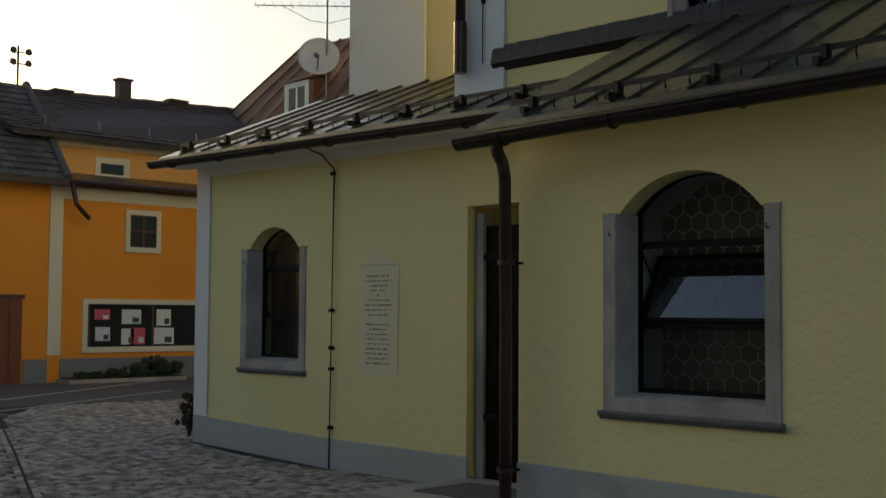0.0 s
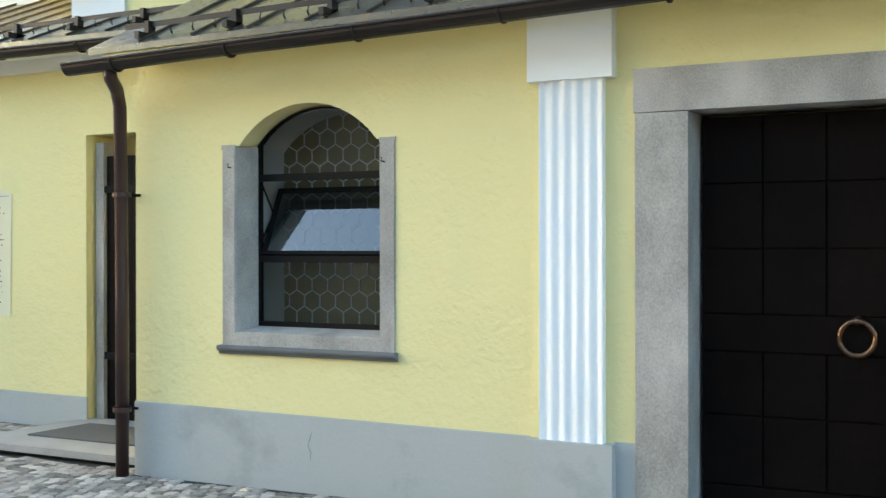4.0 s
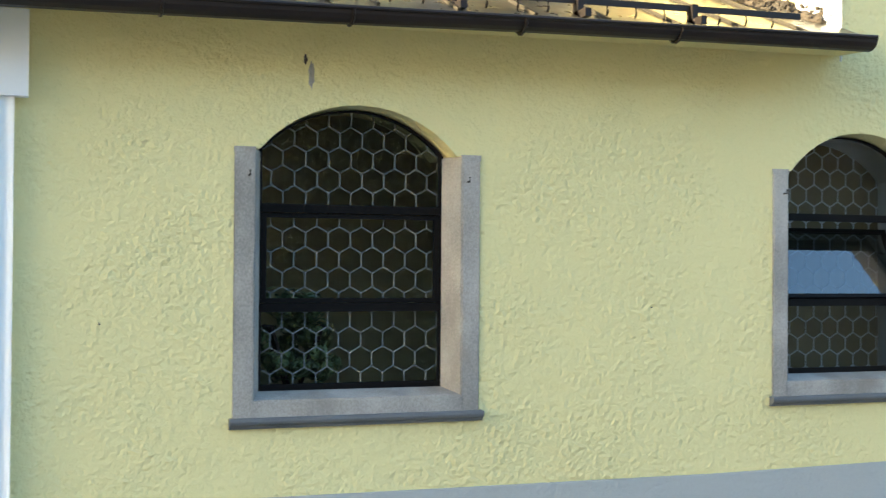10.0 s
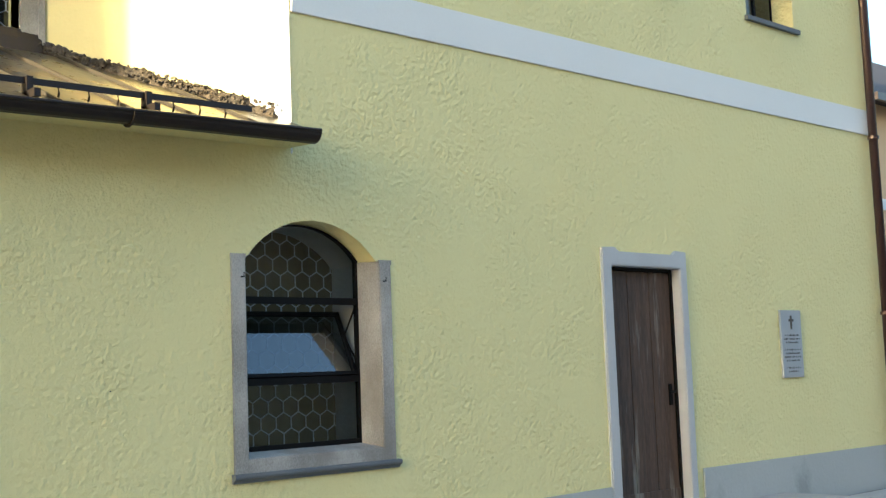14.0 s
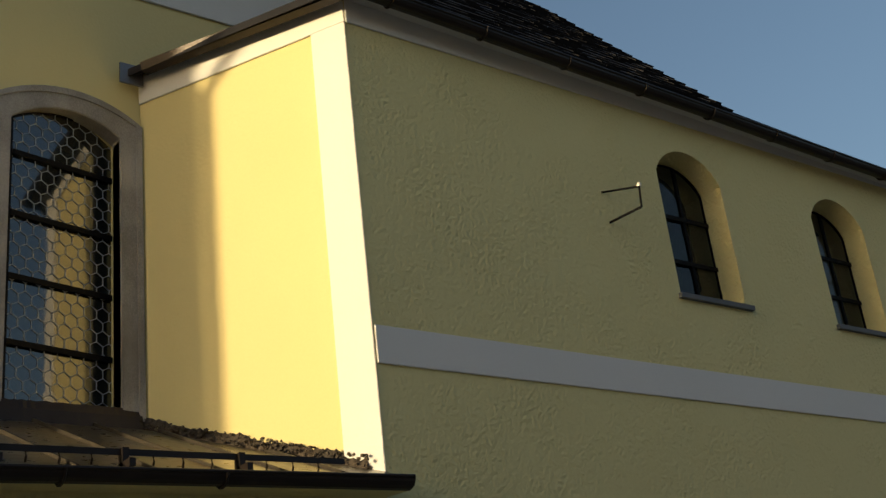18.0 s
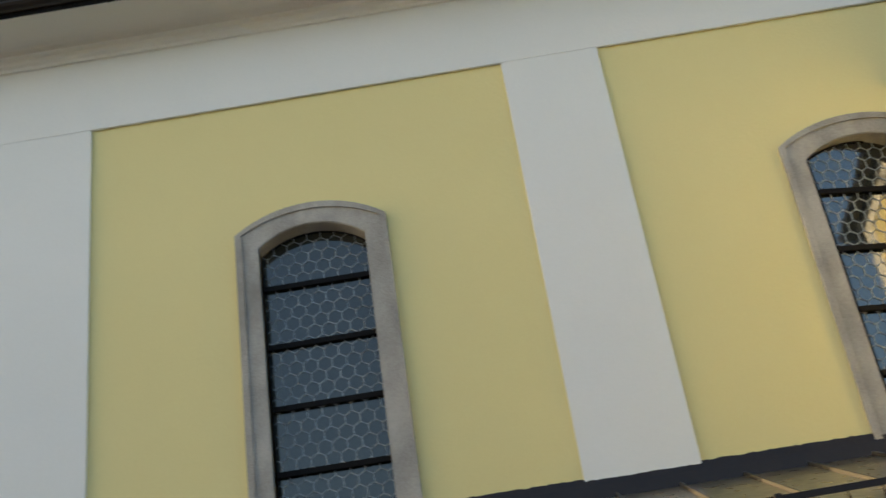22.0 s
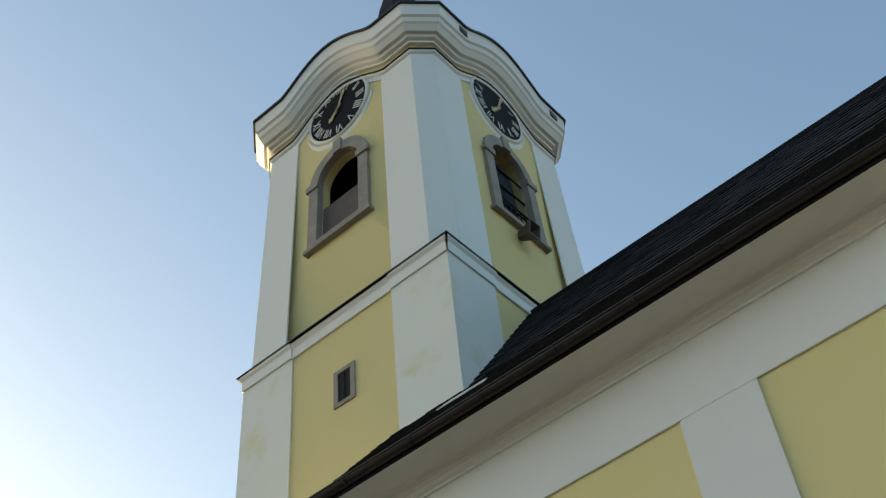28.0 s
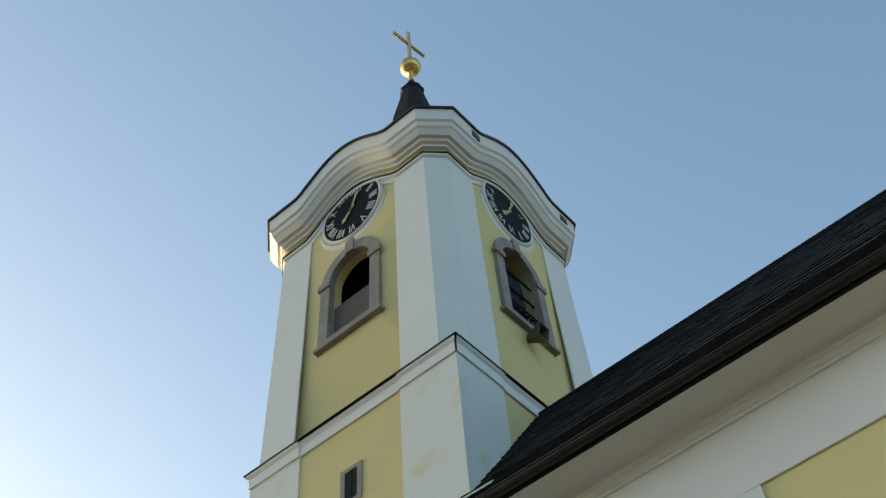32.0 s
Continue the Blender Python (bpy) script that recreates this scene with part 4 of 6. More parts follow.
    region = arch(x0 + 0.13, x1 - 0.13, z0 + 0.1, zs, rise)
    if name == "window_4":
        part("inner_pane", flat(region, yf + 0.4), M_GLASS_BLIND, w)
    else:
        plain = name == "window_2"
        if not plain:
            ring = slab(arch(x0 + 0.09, x1 - 0.09, z0 + 0.06, zs + 0.01, rise + 0.03), [arch(x0 + 0.15, x1 - 0.15, z0 + 0.14, zs - 0.02, rise - 0.01)], face_of((0, yf + dep + 0.06, 0), (1, 0), (0, 1)), 0.36)
            part("inner_reveal", ring, M_PLINTH, w, "grey plastered inner reveal")
        hex_glazing(w, region, face_of((0, yf + (0.24 if plain else 0.60), 0), (1, 0), (0, 1)), 0.0865, M_GLASS_DIM if plain else M_GLASS_OLIVE, rng, lead=0.034 if plain else 0.06, came=M_LEAD_DARK if plain else None)
    return w


for i, (x0, x1, z0, zs) in enumerate(LOW):
    low_window("window_%d" % (i + 1), YF, x0, x1, z0, zs, 0.30, i != 1, 0, ("arched window in a granite surround with its hopper sash open", "arched window in a granite surround with honeycomb panes", "arched window in a granite surround with a tilted sash")[i])
low_window("window_4", YL, -13.37, -12.01, 0.935, 2.54, 0.27, False, 0, "small arched annex window in a grey stone surround")


def arch_window(name, yf, x0, x1, z0, zs, rise, bars, label, frame_w=0.19, dep=0.15, size=0.075, sill=False, pane=None, turn=0.0):
    """A tall window with a segmental head: stone surround, iron bars, honeycomb panes."""
    w = thing(name, label, "window", kind="structure")
    rng = random.Random(int(x0 * 91) + 5)
    if frame_w:
        part("surround", slab(arch(x0, x1, z0, zs - 0.0, rise), [arch(x0 + frame_w, x1 - frame_w, z0 + 0.01, zs - 0.17, rise - 0.03)], face_of((0, yf - 0.03, 0), (1, 0), (0, 1)), 0.2), M_GRANITE, w, "grey granite surround with a segmental head", bevel=0.008)
        part("outer_fillet", slab(arch(x0 - 0.025, x1 + 0.025, z0, zs + 0.0, rise + 0.025), [arch(x0 + 0.035, x1 - 0.035, z0 + 0.01, zs - 0.01, rise - 0.03)], face_of((0, yf - 0.045, 0), (1, 0), (0, 1)), 0.04), M_GRANITE, w)
    a, b, h = x0 + frame_w, x1 - frame_w, zs - (0.17 if frame_w else 0)
    y = yf + dep
    out = arch(a - 0.02, b + (0.16 if turn else 0.02), z0, h, rise - 0.03)
    piv = a + 0.72 * (b - a)
    askew = Matrix.Translation((piv, y, 0)) @ Matrix.Rotation(-turn, 4, "Z") @ Matrix.Translation((-piv, -y, 0))
    bm = edge_bar(out, y - 0.015, 0.025, 0.03)
    bm.transform(askew)
    part("window_frame", bm, M_IRON, w, "black iron frame")
    for k in range(1, bars + 1):
        z = zs - 0.53 - 0.605 * (bars - k) if frame_w else z0 + (h + rise * 0.5 - z0) * k / (bars + 1)
        bm = cube(a, b + (0.12 if turn else 0), y - 0.035, y - 0.012, z - 0.025, z + 0.025)
        bm.transform(askew)
        part("saddle_bar", bm, M_IRON, w)
    if not pane:
        hex_glazing(w, out, askew @ face_of((0, y, 0), (1, 0), (0, 1)), size, None if turn else M_GLASS_NAVE, rng, lead=0.05, wob=0.002, came=M_LEAD_DIM)
    # pane swung out of the wall plane to bring in the oblique wall's reflection
    if turn:
        bm = flat(out, y + 0.002)
        bm.transform(askew)
        part("pane", bm, M_GLASS_MIRROR, w, "wide pane behind the lead, turned aslant to mirror the sunlit wall")
    if pane:
        part("pane", flat(out, y), pane, w)
    if pane:
        part("mullion", cube((a + b) / 2 + 0.1, (a + b) / 2 + 0.14, y - 0.02, y + 0.01, z0, h + rise * 0.8), M_IRON, w)
    if sill:
        part("sill", cube(x0 - 0.04, x1 + 0.08, yf - 0.05, yf + 0.3, z0 - 0.05, z0 + 0.005), M_GRANITE_DARK, w, bevel=0.01)
    return w


NASKEW = max(range(len(NAVEWIN)), key=lambda i: NAVEWIN[i][0])     # its glazing is turned to mirror the sunlit oblique wall
for i, (x0, x1, z0, zs) in enumerate(NAVEWIN):
    arch_window("window_%d" % (5 + i), YN, x0, x1, z0, zs, 0.22, 4, "tall nave window with honeycomb panes in a stone surround", turn=radians(-11.5) if i == NASKEW else 0.0)
for i, (x0, x1, z0, zs) in enumerate(TALLWIN):
    arch_window("window_%d" % (8 + i), YF, x0, x1, z0, zs, 0.33, 2, "arched upper window deep in the yellow wall", frame_w=0, dep=0.3, sill=True, size=0.085, pane=M_GLASS_DARK)

# ---- portal
gate = thing("portal", "dark metal-clad church door in a grey granite frame", "door", kind="structure")
for q, lab in (((-2.77, -2.42, 7.16, 7.62, -0.3, 2.585), ""), ((-0.83, -0.54, 7.16, 7.62, -0.3, 2.585), ""), ((-2.78, -0.53, 7.155, 7.62, 2.59, 2.87), "granite lintel")):
    part("lintel" if lab else "jamb", cube(*q), M_GRANITE, gate, lab, bevel=0.02)
part("threshold", cube(-2.75, -0.55, 6.95, 7.66, -0.2, -0.005), M_SLAB, gate, "worn stone threshold", bevel=0.02)
xs = (-2.40, -2.005, -1.615, -1.225, -0.845)
zsr = (0.01, 0.21, 0.655, 1.06, 1.30, 1.715, 2.13, 2.55)
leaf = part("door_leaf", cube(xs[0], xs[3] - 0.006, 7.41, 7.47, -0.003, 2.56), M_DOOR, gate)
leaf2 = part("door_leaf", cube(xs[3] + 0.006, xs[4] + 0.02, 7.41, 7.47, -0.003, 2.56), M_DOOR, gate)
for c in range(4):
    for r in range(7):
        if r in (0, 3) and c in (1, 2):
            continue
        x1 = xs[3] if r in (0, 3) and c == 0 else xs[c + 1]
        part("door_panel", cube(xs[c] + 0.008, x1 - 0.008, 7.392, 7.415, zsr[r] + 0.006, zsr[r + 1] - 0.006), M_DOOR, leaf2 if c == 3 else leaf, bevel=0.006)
ring = part("ring_handle", bar([(-1.43 + 0.105 * math.cos(a), 7.355, 1.17 + 0.105 * math.sin(a)) for a in [2 * math.pi * k / 28 for k in range(28)]], 0.016, 10, True), M_RING, leaf, "round bronze pull ring", smooth=True)
part("ring_boss", lathe([(0, 0), (0.03, 0), (0.03, 0.02), (0.015, 0.05), (0, 0.055)], 14, pose(-1.43, 7.392, 1.275, 90)), M_RING, leaf)


# ---- fluted pilasters beside the portal
def pilaster(x0, x1, label):
    p = thing("pilaster", label, "pilaster", kind="structure", group="pilasters of the portal")
    part("capital", cube(x0, x1, YF - 0.09, YF + 0.02, 2.83, 3.33), M_PURE, p, "plain white block capital", bevel=0.008)
    a, b = x0 + 0.075, x1 - 0.075
    n, per = 5, 8
    prof = []
    for k in range(n):
        for i in range(per):
            u = (k + i / per) / n
            prof.append((a + (b - a) * u, YF - 0.056 - 0.0075 * math.cos(2 * math.pi * i / per)))
    prof.append((b, YF - 0.0635))
    bm = bmesh.new()
    lo = [bm.verts.new((x, y, 0.43)) for x, y in prof] + [bm.verts.new((b, YF + 0.01, 0.43)), bm.verts.new((a, YF + 0.01, 0.43))]
    hi = [bm.verts.new((v.co.x, v.co.y, 2.84)) for v in lo]
    for i in range(len(lo)):
        j = (i + 1) % len(lo)
        bm.faces.new((lo[i], lo[j], hi[j], hi[i]))
    bm.faces.new(lo[::-1])
    bm.faces.new(hi)
    bmesh.ops.recalc_face_normals(bm, faces=bm.faces[:])
    part("shaft", bm, M_PURE, p, "white fluted shaft")
    part("base", cube(x0 - 0.01, x1 + 0.0, YF - 0.09, YF + 0.02, -0.3, 0.44), M_PLINTH, p, "grey painted block base", bevel=0.012)


pilaster(-3.51, -2.91, "white fluted plaster pilaster on a grey base")
pilaster(-0.39, 0.21, "white fluted plaster pilaster on a grey base")
for q in ((-2.92, -2.765, 0.455), (-0.54, -0.41, 0.455)):
    structure("plinth_reveal", cube(q[0], q[1], YF - 0.022, YF - 0.002, -0.3, q[2]), M_PLINTH, "grey painted plinth beside the portal", "plinth")


def chip(name, x, z, w, h, seed, mtl, label, y=YF):
    """A spot where the paint has flaked off, with ragged edges."""
    rng = random.Random(seed)
    n = 16
    bm = bmesh.new()
    vs = [bm.verts.new((x + w * math.cos(2 * math.pi * i / n) * rng.uniform(0.55, 1.1), y - 0.003, z + h * math.sin(2 * math.pi * i / n) * rng.uniform(0.6, 1.1))) for i in range(n)]
    lo = [bm.verts.new((v.co.x, y + 0.004, v.co.z)) for v in vs]
    bm.faces.new(vs)
    for i in range(n):
        bm.faces.new((vs[i], lo[i], lo[(i + 1) % n], vs[(i + 1) % n]))
    bmesh.ops.recalc_face_normals(bm, faces=bm.faces[:])
    return structure(name, bm, mtl, label, "flaked patch")


chip("flaked_patch", -0.455, 0.46, 0.035, 0.10, 3, M_GRANITE, "flaked grey patch in the plaster beside the pilaster")
chip("flaked_patch", -0.48, 0.22, 0.05, 0.14, 4, M_GRANITE, "flaked grey patch in the plinth", YF - 0.022)
chip("flaked_patch", 1.88, 3.06, 0.022, 0.10, 5, M_GRANITE, "dark bare patch in the plaster above the window")
chip("flaked_patch", 1.845, 3.16, 0.014, 0.035, 6, M_INK, "small dark hole in the plaster")
chip("flaked_patch", 4.3, 1.6, 0.006, 0.006, 7, M_INK, "small dark hole in the plaster")
chip("flaked_patch", 0.62, 1.52, 0.008, 0.008, 8, M_INK, "small dark hole in the plaster")
for k, (cx, cz) in enumerate(((-5.32, 0.24),)):
    structure("plinth_crack", bar([(cx + 0.02 * math.sin(j * 2.1 + k), YF - 0.026, cz + 0.05 * (j - 2)) for j in range(5)], 0.0018, 4), M_INK, "thin dark crack in the plinth", "crack")

# ---- side door
sd = thing("side_door", "weathered brown plank door in a pale stone frame", "door", kind="structure")
part("frame", slab([(9.585, -0.1), (9.73, -0.1), (9.73, 2.645), (10.86, 2.645), (10.86, -0.1), (10.98, -0.1), (10.985, 2.825), (10.80, 2.835), (10.74, 2.79), (9.86, 2.79), (9.80, 2.835), (9.585, 2.825)], [], face_of((0, YF - 0.03, 0), (1, 0), (0, 1)), 0.28), M_GRANITE_PALE, sd, "pale grey stone frame with small ears", bevel=0.01)
part("inner_frame", slab([(9.72, -0.1), (9.76, -0.1), (9.76, 2.615), (10.83, 2.615), (10.83, -0.1), (10.87, -0.1), (10.87, 2.655), (9.72, 2.655)], [], face_of((0, YF + 0.08, 0), (1, 0), (0, 1)), 0.1), M_IRON, sd)
px = [9.76 + 1.07 * k / 6 for k in range(7)]
for k in range(6):
    part("plank", cube(px[k] + 0.004, px[k + 1] - 0.004, YF + 0.10 + 0.004 * (k % 2), YF + 0.15, 0.19, 2.605), M_WOOD, sd, bevel=0.006)
part("lower_board", cube(9.77, 10.82, YF + 0.085, YF + 0.105, 0.19, 0.36), M_WOOD, sd, bevel=0.006)
part("latch_plate", cube(10.72, 10.77, YF + 0.085, YF + 0.10, 1.22, 1.44), M_IRON, sd)
part("latch", bar([(10.745, YF + 0.09, 1.36), (10.745, YF + 0.03, 1.36), (10.66, YF + 0.03, 1.35)], 0.011), M_IRON, sd, "black iron latch handle")
tagged(part("doorstep", cube(9.55, 12.6, 6.1, YF - 0.03, -0.05, 0.15), M_SLAB, bevel=0.015), "flat grey stone doorstep by the side door", "step")
tagged(part("doormat", cube(9.9, 11.2, 6.45, 7.0, 0.151, 0.172), M_ASPHALT, bevel=0.006), "dark doormat lying on the doorstep", "doormat")

# ---- annex door in its recess, with a stone step
ad = thing("annex_door", "dark wooden annex door standing back in a recess", "door", kind="structure")
part("frame", cube(-9.2, -9.1, YL + 0.09, YL + 0.25, -0.029, 2.8), M_GRANITE, ad)
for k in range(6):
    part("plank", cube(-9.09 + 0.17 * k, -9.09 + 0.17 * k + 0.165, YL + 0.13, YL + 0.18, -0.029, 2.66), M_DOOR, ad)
for z in (0.62, 2.32):
    part("hinge", cube(-9.16, -8.5, YL + 0.10, YL + 0.132, z - 0.035, z + 0.035), M_IRON, ad, "black strap hinge")
tagged(part("annex_step", cube(-9.32, XW, 7.36, YL + 0.2, -0.09, -0.03), M_SLAB, bevel=0.012), "broad worn stone step before the annex door", "step")
# base set back, its near-black colour being the shadow below the slab edge
part("shadow_gap_base", cube(-9.22, XW, 7.46, YL + 0.2, -0.25, -0.091), M_JOINT, bpy.data.objects["annex_step"], "recessed base, near-black for the shadow gap under the slab")
tagged(part("doormat", cube(-8.95, -7.6, 7.8, 8.6, -0.029, -0.015), M_ASPHALT, bevel=0.005), "dark doormat lying on the annex step", "doormat")


# ---- writing on the walls
def text_lines(parent, lines, cx, z, step, size, place, mtl):
    """Rows of short plain bars, for writing that cannot be read."""
    rng = random.Random(int(z * 100))
    for w in lines:
        if w:
            bm = bmesh.new()
            x = cx - w / 2
            while x < cx + w / 2:
                l = rng.uniform(0.007, 0.022)
                e = min(x + l, cx + w / 2)
                vs = [bm.verts.new(p) for p in ((x, z, 0), (e, z, 0), (e, z + size, 0), (x + 0.004, z + size * rng.uniform(0.6, 1.3), 0))]
                bm.faces.new(vs)
                got = bmesh.ops.extrude_face_region(bm, geom=bm.faces[-1:])
                bmesh.ops.translate(bm, verts=[v for v in got["geom"] if isinstance(v, bmesh.types.BMVert)], vec=(0, 0, 0.003))
                x = e + rng.choice((0.009, 0.011, 0.013, 0.034))
            bm.transform(place)
            bmesh.ops.recalc_face_normals(bm, faces=bm.faces[:])
            part("line_of_writing", bm, mtl, parent)["kind"] = "stuff"
        z -= step


tab = thing("painted_tablet", "pale painted memorial tablet with dark writing on the plaster", "inscription", kind="structure")
part("field", slab([(-11.0, 1.0), (-10.34, 1.0), (-10.32, 2.30), (-10.5, 2.36), (-10.67, 2.44), (-10.84, 2.36), (-11.02, 2.30)], [], WEST @ Matrix.Translation((0, 0, -0.008)), 0.006), M_TABLET, tab)
part("head_line", slab(rect(-10.98, -10.36, 2.27, 2.28), [], WEST @ Matrix.Translation((0, 0, -0.011)), 0.002), M_LEAD, tab)
text_lines(tab, (0.42, 0.5, 0.36, 0.26, 0.05, 0.40, 0.46, 0.44, 0.34, 0, 0.42, 0.3, 0.4, 0.38, 0.44, 0.4, 0.42, 0.34, 0.38), -10.67, 2.14, 0.056, 0.017, WEST @ Matrix.Translation((0, 0, -0.0105)), M_INK)
plq = thing("plaque", "grey stone plaque with a cross and small writing", "plaque")
part("slab", slab(rect(12.763, 13.208, 1.438, 2.223), [], SOUTH @ Matrix.Translation((0, 0, -0.03)), 0.028), M_SIGN, plq, bevel=0.005)
bm = bmesh.new()
box(bm, 12.97, 13.0, YF - 0.036, YF - 0.03, 2.0, 2.16)
box(bm, 12.935, 13.035, YF - 0.0365, YF - 0.03, 2.09, 2.12)
part("cross_mark", bm, M_INK, plq)
text_lines(plq, (0.3, 0.34, 0.26, 0, 0.33, 0.3, 0.35, 0.28, 0, 0.3, 0.22), 12.985, 1.92, 0.042, 0.018, SOUTH @ Matrix.Translation((0, 0, -0.0335)), M_INK)

# ---- downpipes and conductors
dp = thing("downpipe", "brown painted metal downpipe at the aisle corner", "downpipe")
part("pipe", bar([(-6.90, 6.74, 3.14), (-6.90, 6.76, 3.04), (-7.0, 6.93, 2.98), (-7.07, 7.04, 2.86), (-7.07, 7.06, 1.4), (-7.07, 7.06, -0.13)], 0.054, 14), M_PIPE, dp, smooth=True)
for z in (0.42, 2.15):
    part("clamp", lathe([(0.064, -0.02), (0.075, -0.02), (0.075, 0.02), (0.064, 0.02)], 14, pose(-7.07, 7.06, z)), M_PIPE, dp)
    part("clamp_pin", bar([(-7.07, 7.1, z), (-7.0, YF, z)], 0.012), M_IRON, dp)
dp2 = thing("downpipe", "dark brown downpipe at the nave's west corner", "downpipe")
part("pipe", bar([(-9.72, 8.62, 10.28), (-9.72, 8.66, 10.16), (-9.66, 9.05, 9.72), (-9.66, 9.14, 9.6), (-9.66, 9.14, 7.5), (-9.66, 9.14, 4.75)], 0.06, 14), M_PIPE, dp2, smooth=True)
part("shoe", bar([(-9.66, 9.14, 5.0), (-9.66, 9.14, 4.42)], 0.075, 14), M_PIPE, dp2)
for z in (5.6, 9.2):
    part("clamp", lathe([(0.062, -0.02), (0.073, -0.02), (0.073, 0.02), (0.062, 0.02)], 14, pose(-9.66, 9.14, z)), M_PIPE, dp2)
lc = thing("lightning_conductor", "thin dark conductor cable clipped to the annex wall", "cable")
part("wire", bar([(-11.6, 8.4, 3.72), (-11.55, 8.7, 3.62), (-11.46, YL - 0.03, 3.45), (-11.50, YL - 0.03, -0.14)], 0.012, 6), M_CABLE, lc)
for z in (3.4, 1.75, 1.3, 1.05, 0.35):
    part("clip", cube(-11.52, -11.46, YL - 0.045, YL, z - 0.02, z + 0.02), M_IRON, lc)
lc2 = thing("lightning_conductor", "thin dark conductor wire on the white pilaster strip", "cable")
part("wire", bar([(-9.45, 8.66, 10.22), (-9.42, YN - 0.12, 9.95), (-9.38, YN - 0.05, 9.6), (-9.38, YN - 0.05, 4.5)], 0.008, 6), M_CABLE, lc2)
for z in (9.6, 8.3, 6.8, 5.2):
    part("clip", cube(-9.40, -9.36, YN - 0.06, YN - 0.03, z - 0.02, z + 0.02), M_IRON, lc2)

# ---- iron wall bracket, east downpipe and overhead wire
wb = thing("wall_bracket", "black iron wire bracket on the yellow wall", "bracket")
part("arm", bar([(8.90, YF, 6.71), (9.085, YF - 0.35, 6.655)], 0.011, 6), M_IRON, wb)
part("arm", bar([(8.94, YF, 6.373), (9.06, YF - 0.35, 6.42)], 0.013, 6), M_IRON, wb)
part("upright", bar([(9.06, YF - 0.35, 6.42), (9.085, YF - 0.35, 6.67)], 0.012, 6), M_IRON, wb)
part("insulator", lathe([(0, 0), (0.022, 0), (0.026, 0.03), (0.012, 0.045), (0, 0.045)], 10, pose(9.085, YF - 0.35, 6.655)), M_DISH, wb)
dp3 = thing("downpipe", "dark downpipe at the east corner of the tall wing", "downpipe")
part("pipe", bar([(XE - 0.12, 6.93, 7.80), (XE - 0.18, 6.96, 7.70), (XE - 0.24, 7.09, 7.45), (XE - 0.25, 7.10, 7.3), (XE - 0.22, 7.10, 0.1)], 0.06, 12), M_PIPE, dp3, smooth=True)
for z in (6.55, 4.5, 2.2):
    part("clamp", lathe([(0.062, -0.02), (0.075, -0.02), (0.075, 0.02), (0.062, 0.02)], 12, pose(XE - 0.255, 7.09, z)), M_PIPE, dp3)
ow3 = thing("wire_anchor", "coiled overhead cable anchored to the wall corner", "cable anchor")
part("anchor", bar([(XE - 0.30, YF, 7.1), (XE - 0.20, YF - 0.2, 7.15)], 0.02), M_IRON, ow3)
part("coil", bar([(XE - 0.42 + 0.10 * math.cos(a), YF - 0.14 - 0.02 * a / 6, 6.74 + 0.17 * math.sin(a)) for a in [2 * math.pi * k / 14 for k in range(36)]], 0.009, 6), M_CABLE, ow3)
part("cable", bar([(XE - 0.20 - 7.6 * t, YF - 0.2 - 20.4 * t, 7.15 + 1.8 * t - 0.8 * (t - t * t)) for t in [k / 24 for k in range(25)]], 0.022, 6), M_CABLE, ow3)

# ---- pale sheet lying at the foot of the tower on the nave roof
def nave_roof_z(y):
    return EZ + (KNEE_Z - EZ) * (y - EY) / (KNEE_Y - EY)


tagged(part("loose_roof_sheet", quad_solid((-8.25, 10.42, nave_roof_z(10.42) + 0.10), (-7.40, 10.52, nave_roof_z(10.52) + 0.08), (-7.5, 10.74, nave_roof_z(10.74) + 0.07), (-8.12, 10.64, nave_roof_z(10.64) + 0.09), 0.025), M_LEAD, nave_roof), "pale metal flashing strip lying askew on the slates")


# ---------------------------------------------------------------- the tower
TX, TY = -10.72, 13.95
tower = thing("church_tower", "white and yellow baroque church tower with black clock dials", "tower", at=(TX, TY, 0))


def tpart(name, bm, mtl, parent=None, label="", bevel=0.0, smooth=False):
    if name in BATTERED:
        for v in bm.verts:
            z = v.co.z
            if z >= L2:
                k = 1 + 0.20 / H3 * (TOP + 0.6 - z) / (TOP + 0.6 - L2)
            elif z >= L1:
                k = 1 + 0.08 / H2 * (L2 - z) / (L2 - L1)
            else:
                k = 1 + 0.1 / H1 * (L1 - z) / L1
            v.co.x, v.co.y = v.co.x * k, v.co.y * k
    for v in bm.verts:
        v.co.x += LEAN * (v.co.z - 22.0) if v.co.z > 10.499 else -0.345 + (10.5 - v.co.z) * 0.02
    return part(name, bm, mtl, parent or tower, label, smooth, bevel)


# the walls lean in: these parts follow the batter of their stage
BATTERED = {"lowest_stage", "lower_stage", "belfry_wall", "corner", "pilaster_strip", "corner_strip", "belfry_opening", "stone_block", "sill", "shutter_board", "glazing", "glazing_bar", "rail_bar", "hand_rail", "stair_window", "pane"}


def ring_solid(pts, z0, z1, top=None):
    bm = bmesh.new()
    lo = [bm.verts.new((x, y, z0)) for x, y in pts]
    hi = [bm.verts.new((x, y, z1)) for x, y in (top or pts)]
    n = len(pts)
    bm.faces.new(lo[::-1])
    bm.faces.new(hi)
    for i in range(n):
        bm.faces.new((lo[i], lo[(i + 1) % n], hi[(i + 1) % n], hi[i]))
    bmesh.ops.recalc_face_normals(bm, faces=bm.faces[:])
    return bm


def chamfered(h, c):
    return [(h - c, -h), (h, -h + c), (h, h - c), (h - c, h), (-h + c, h), (-h, h - c), (-h, -h + c), (-h + c, -h)]


def square(h):
    return [(-h, -h), (h, -h), (h, h), (-h, h)]


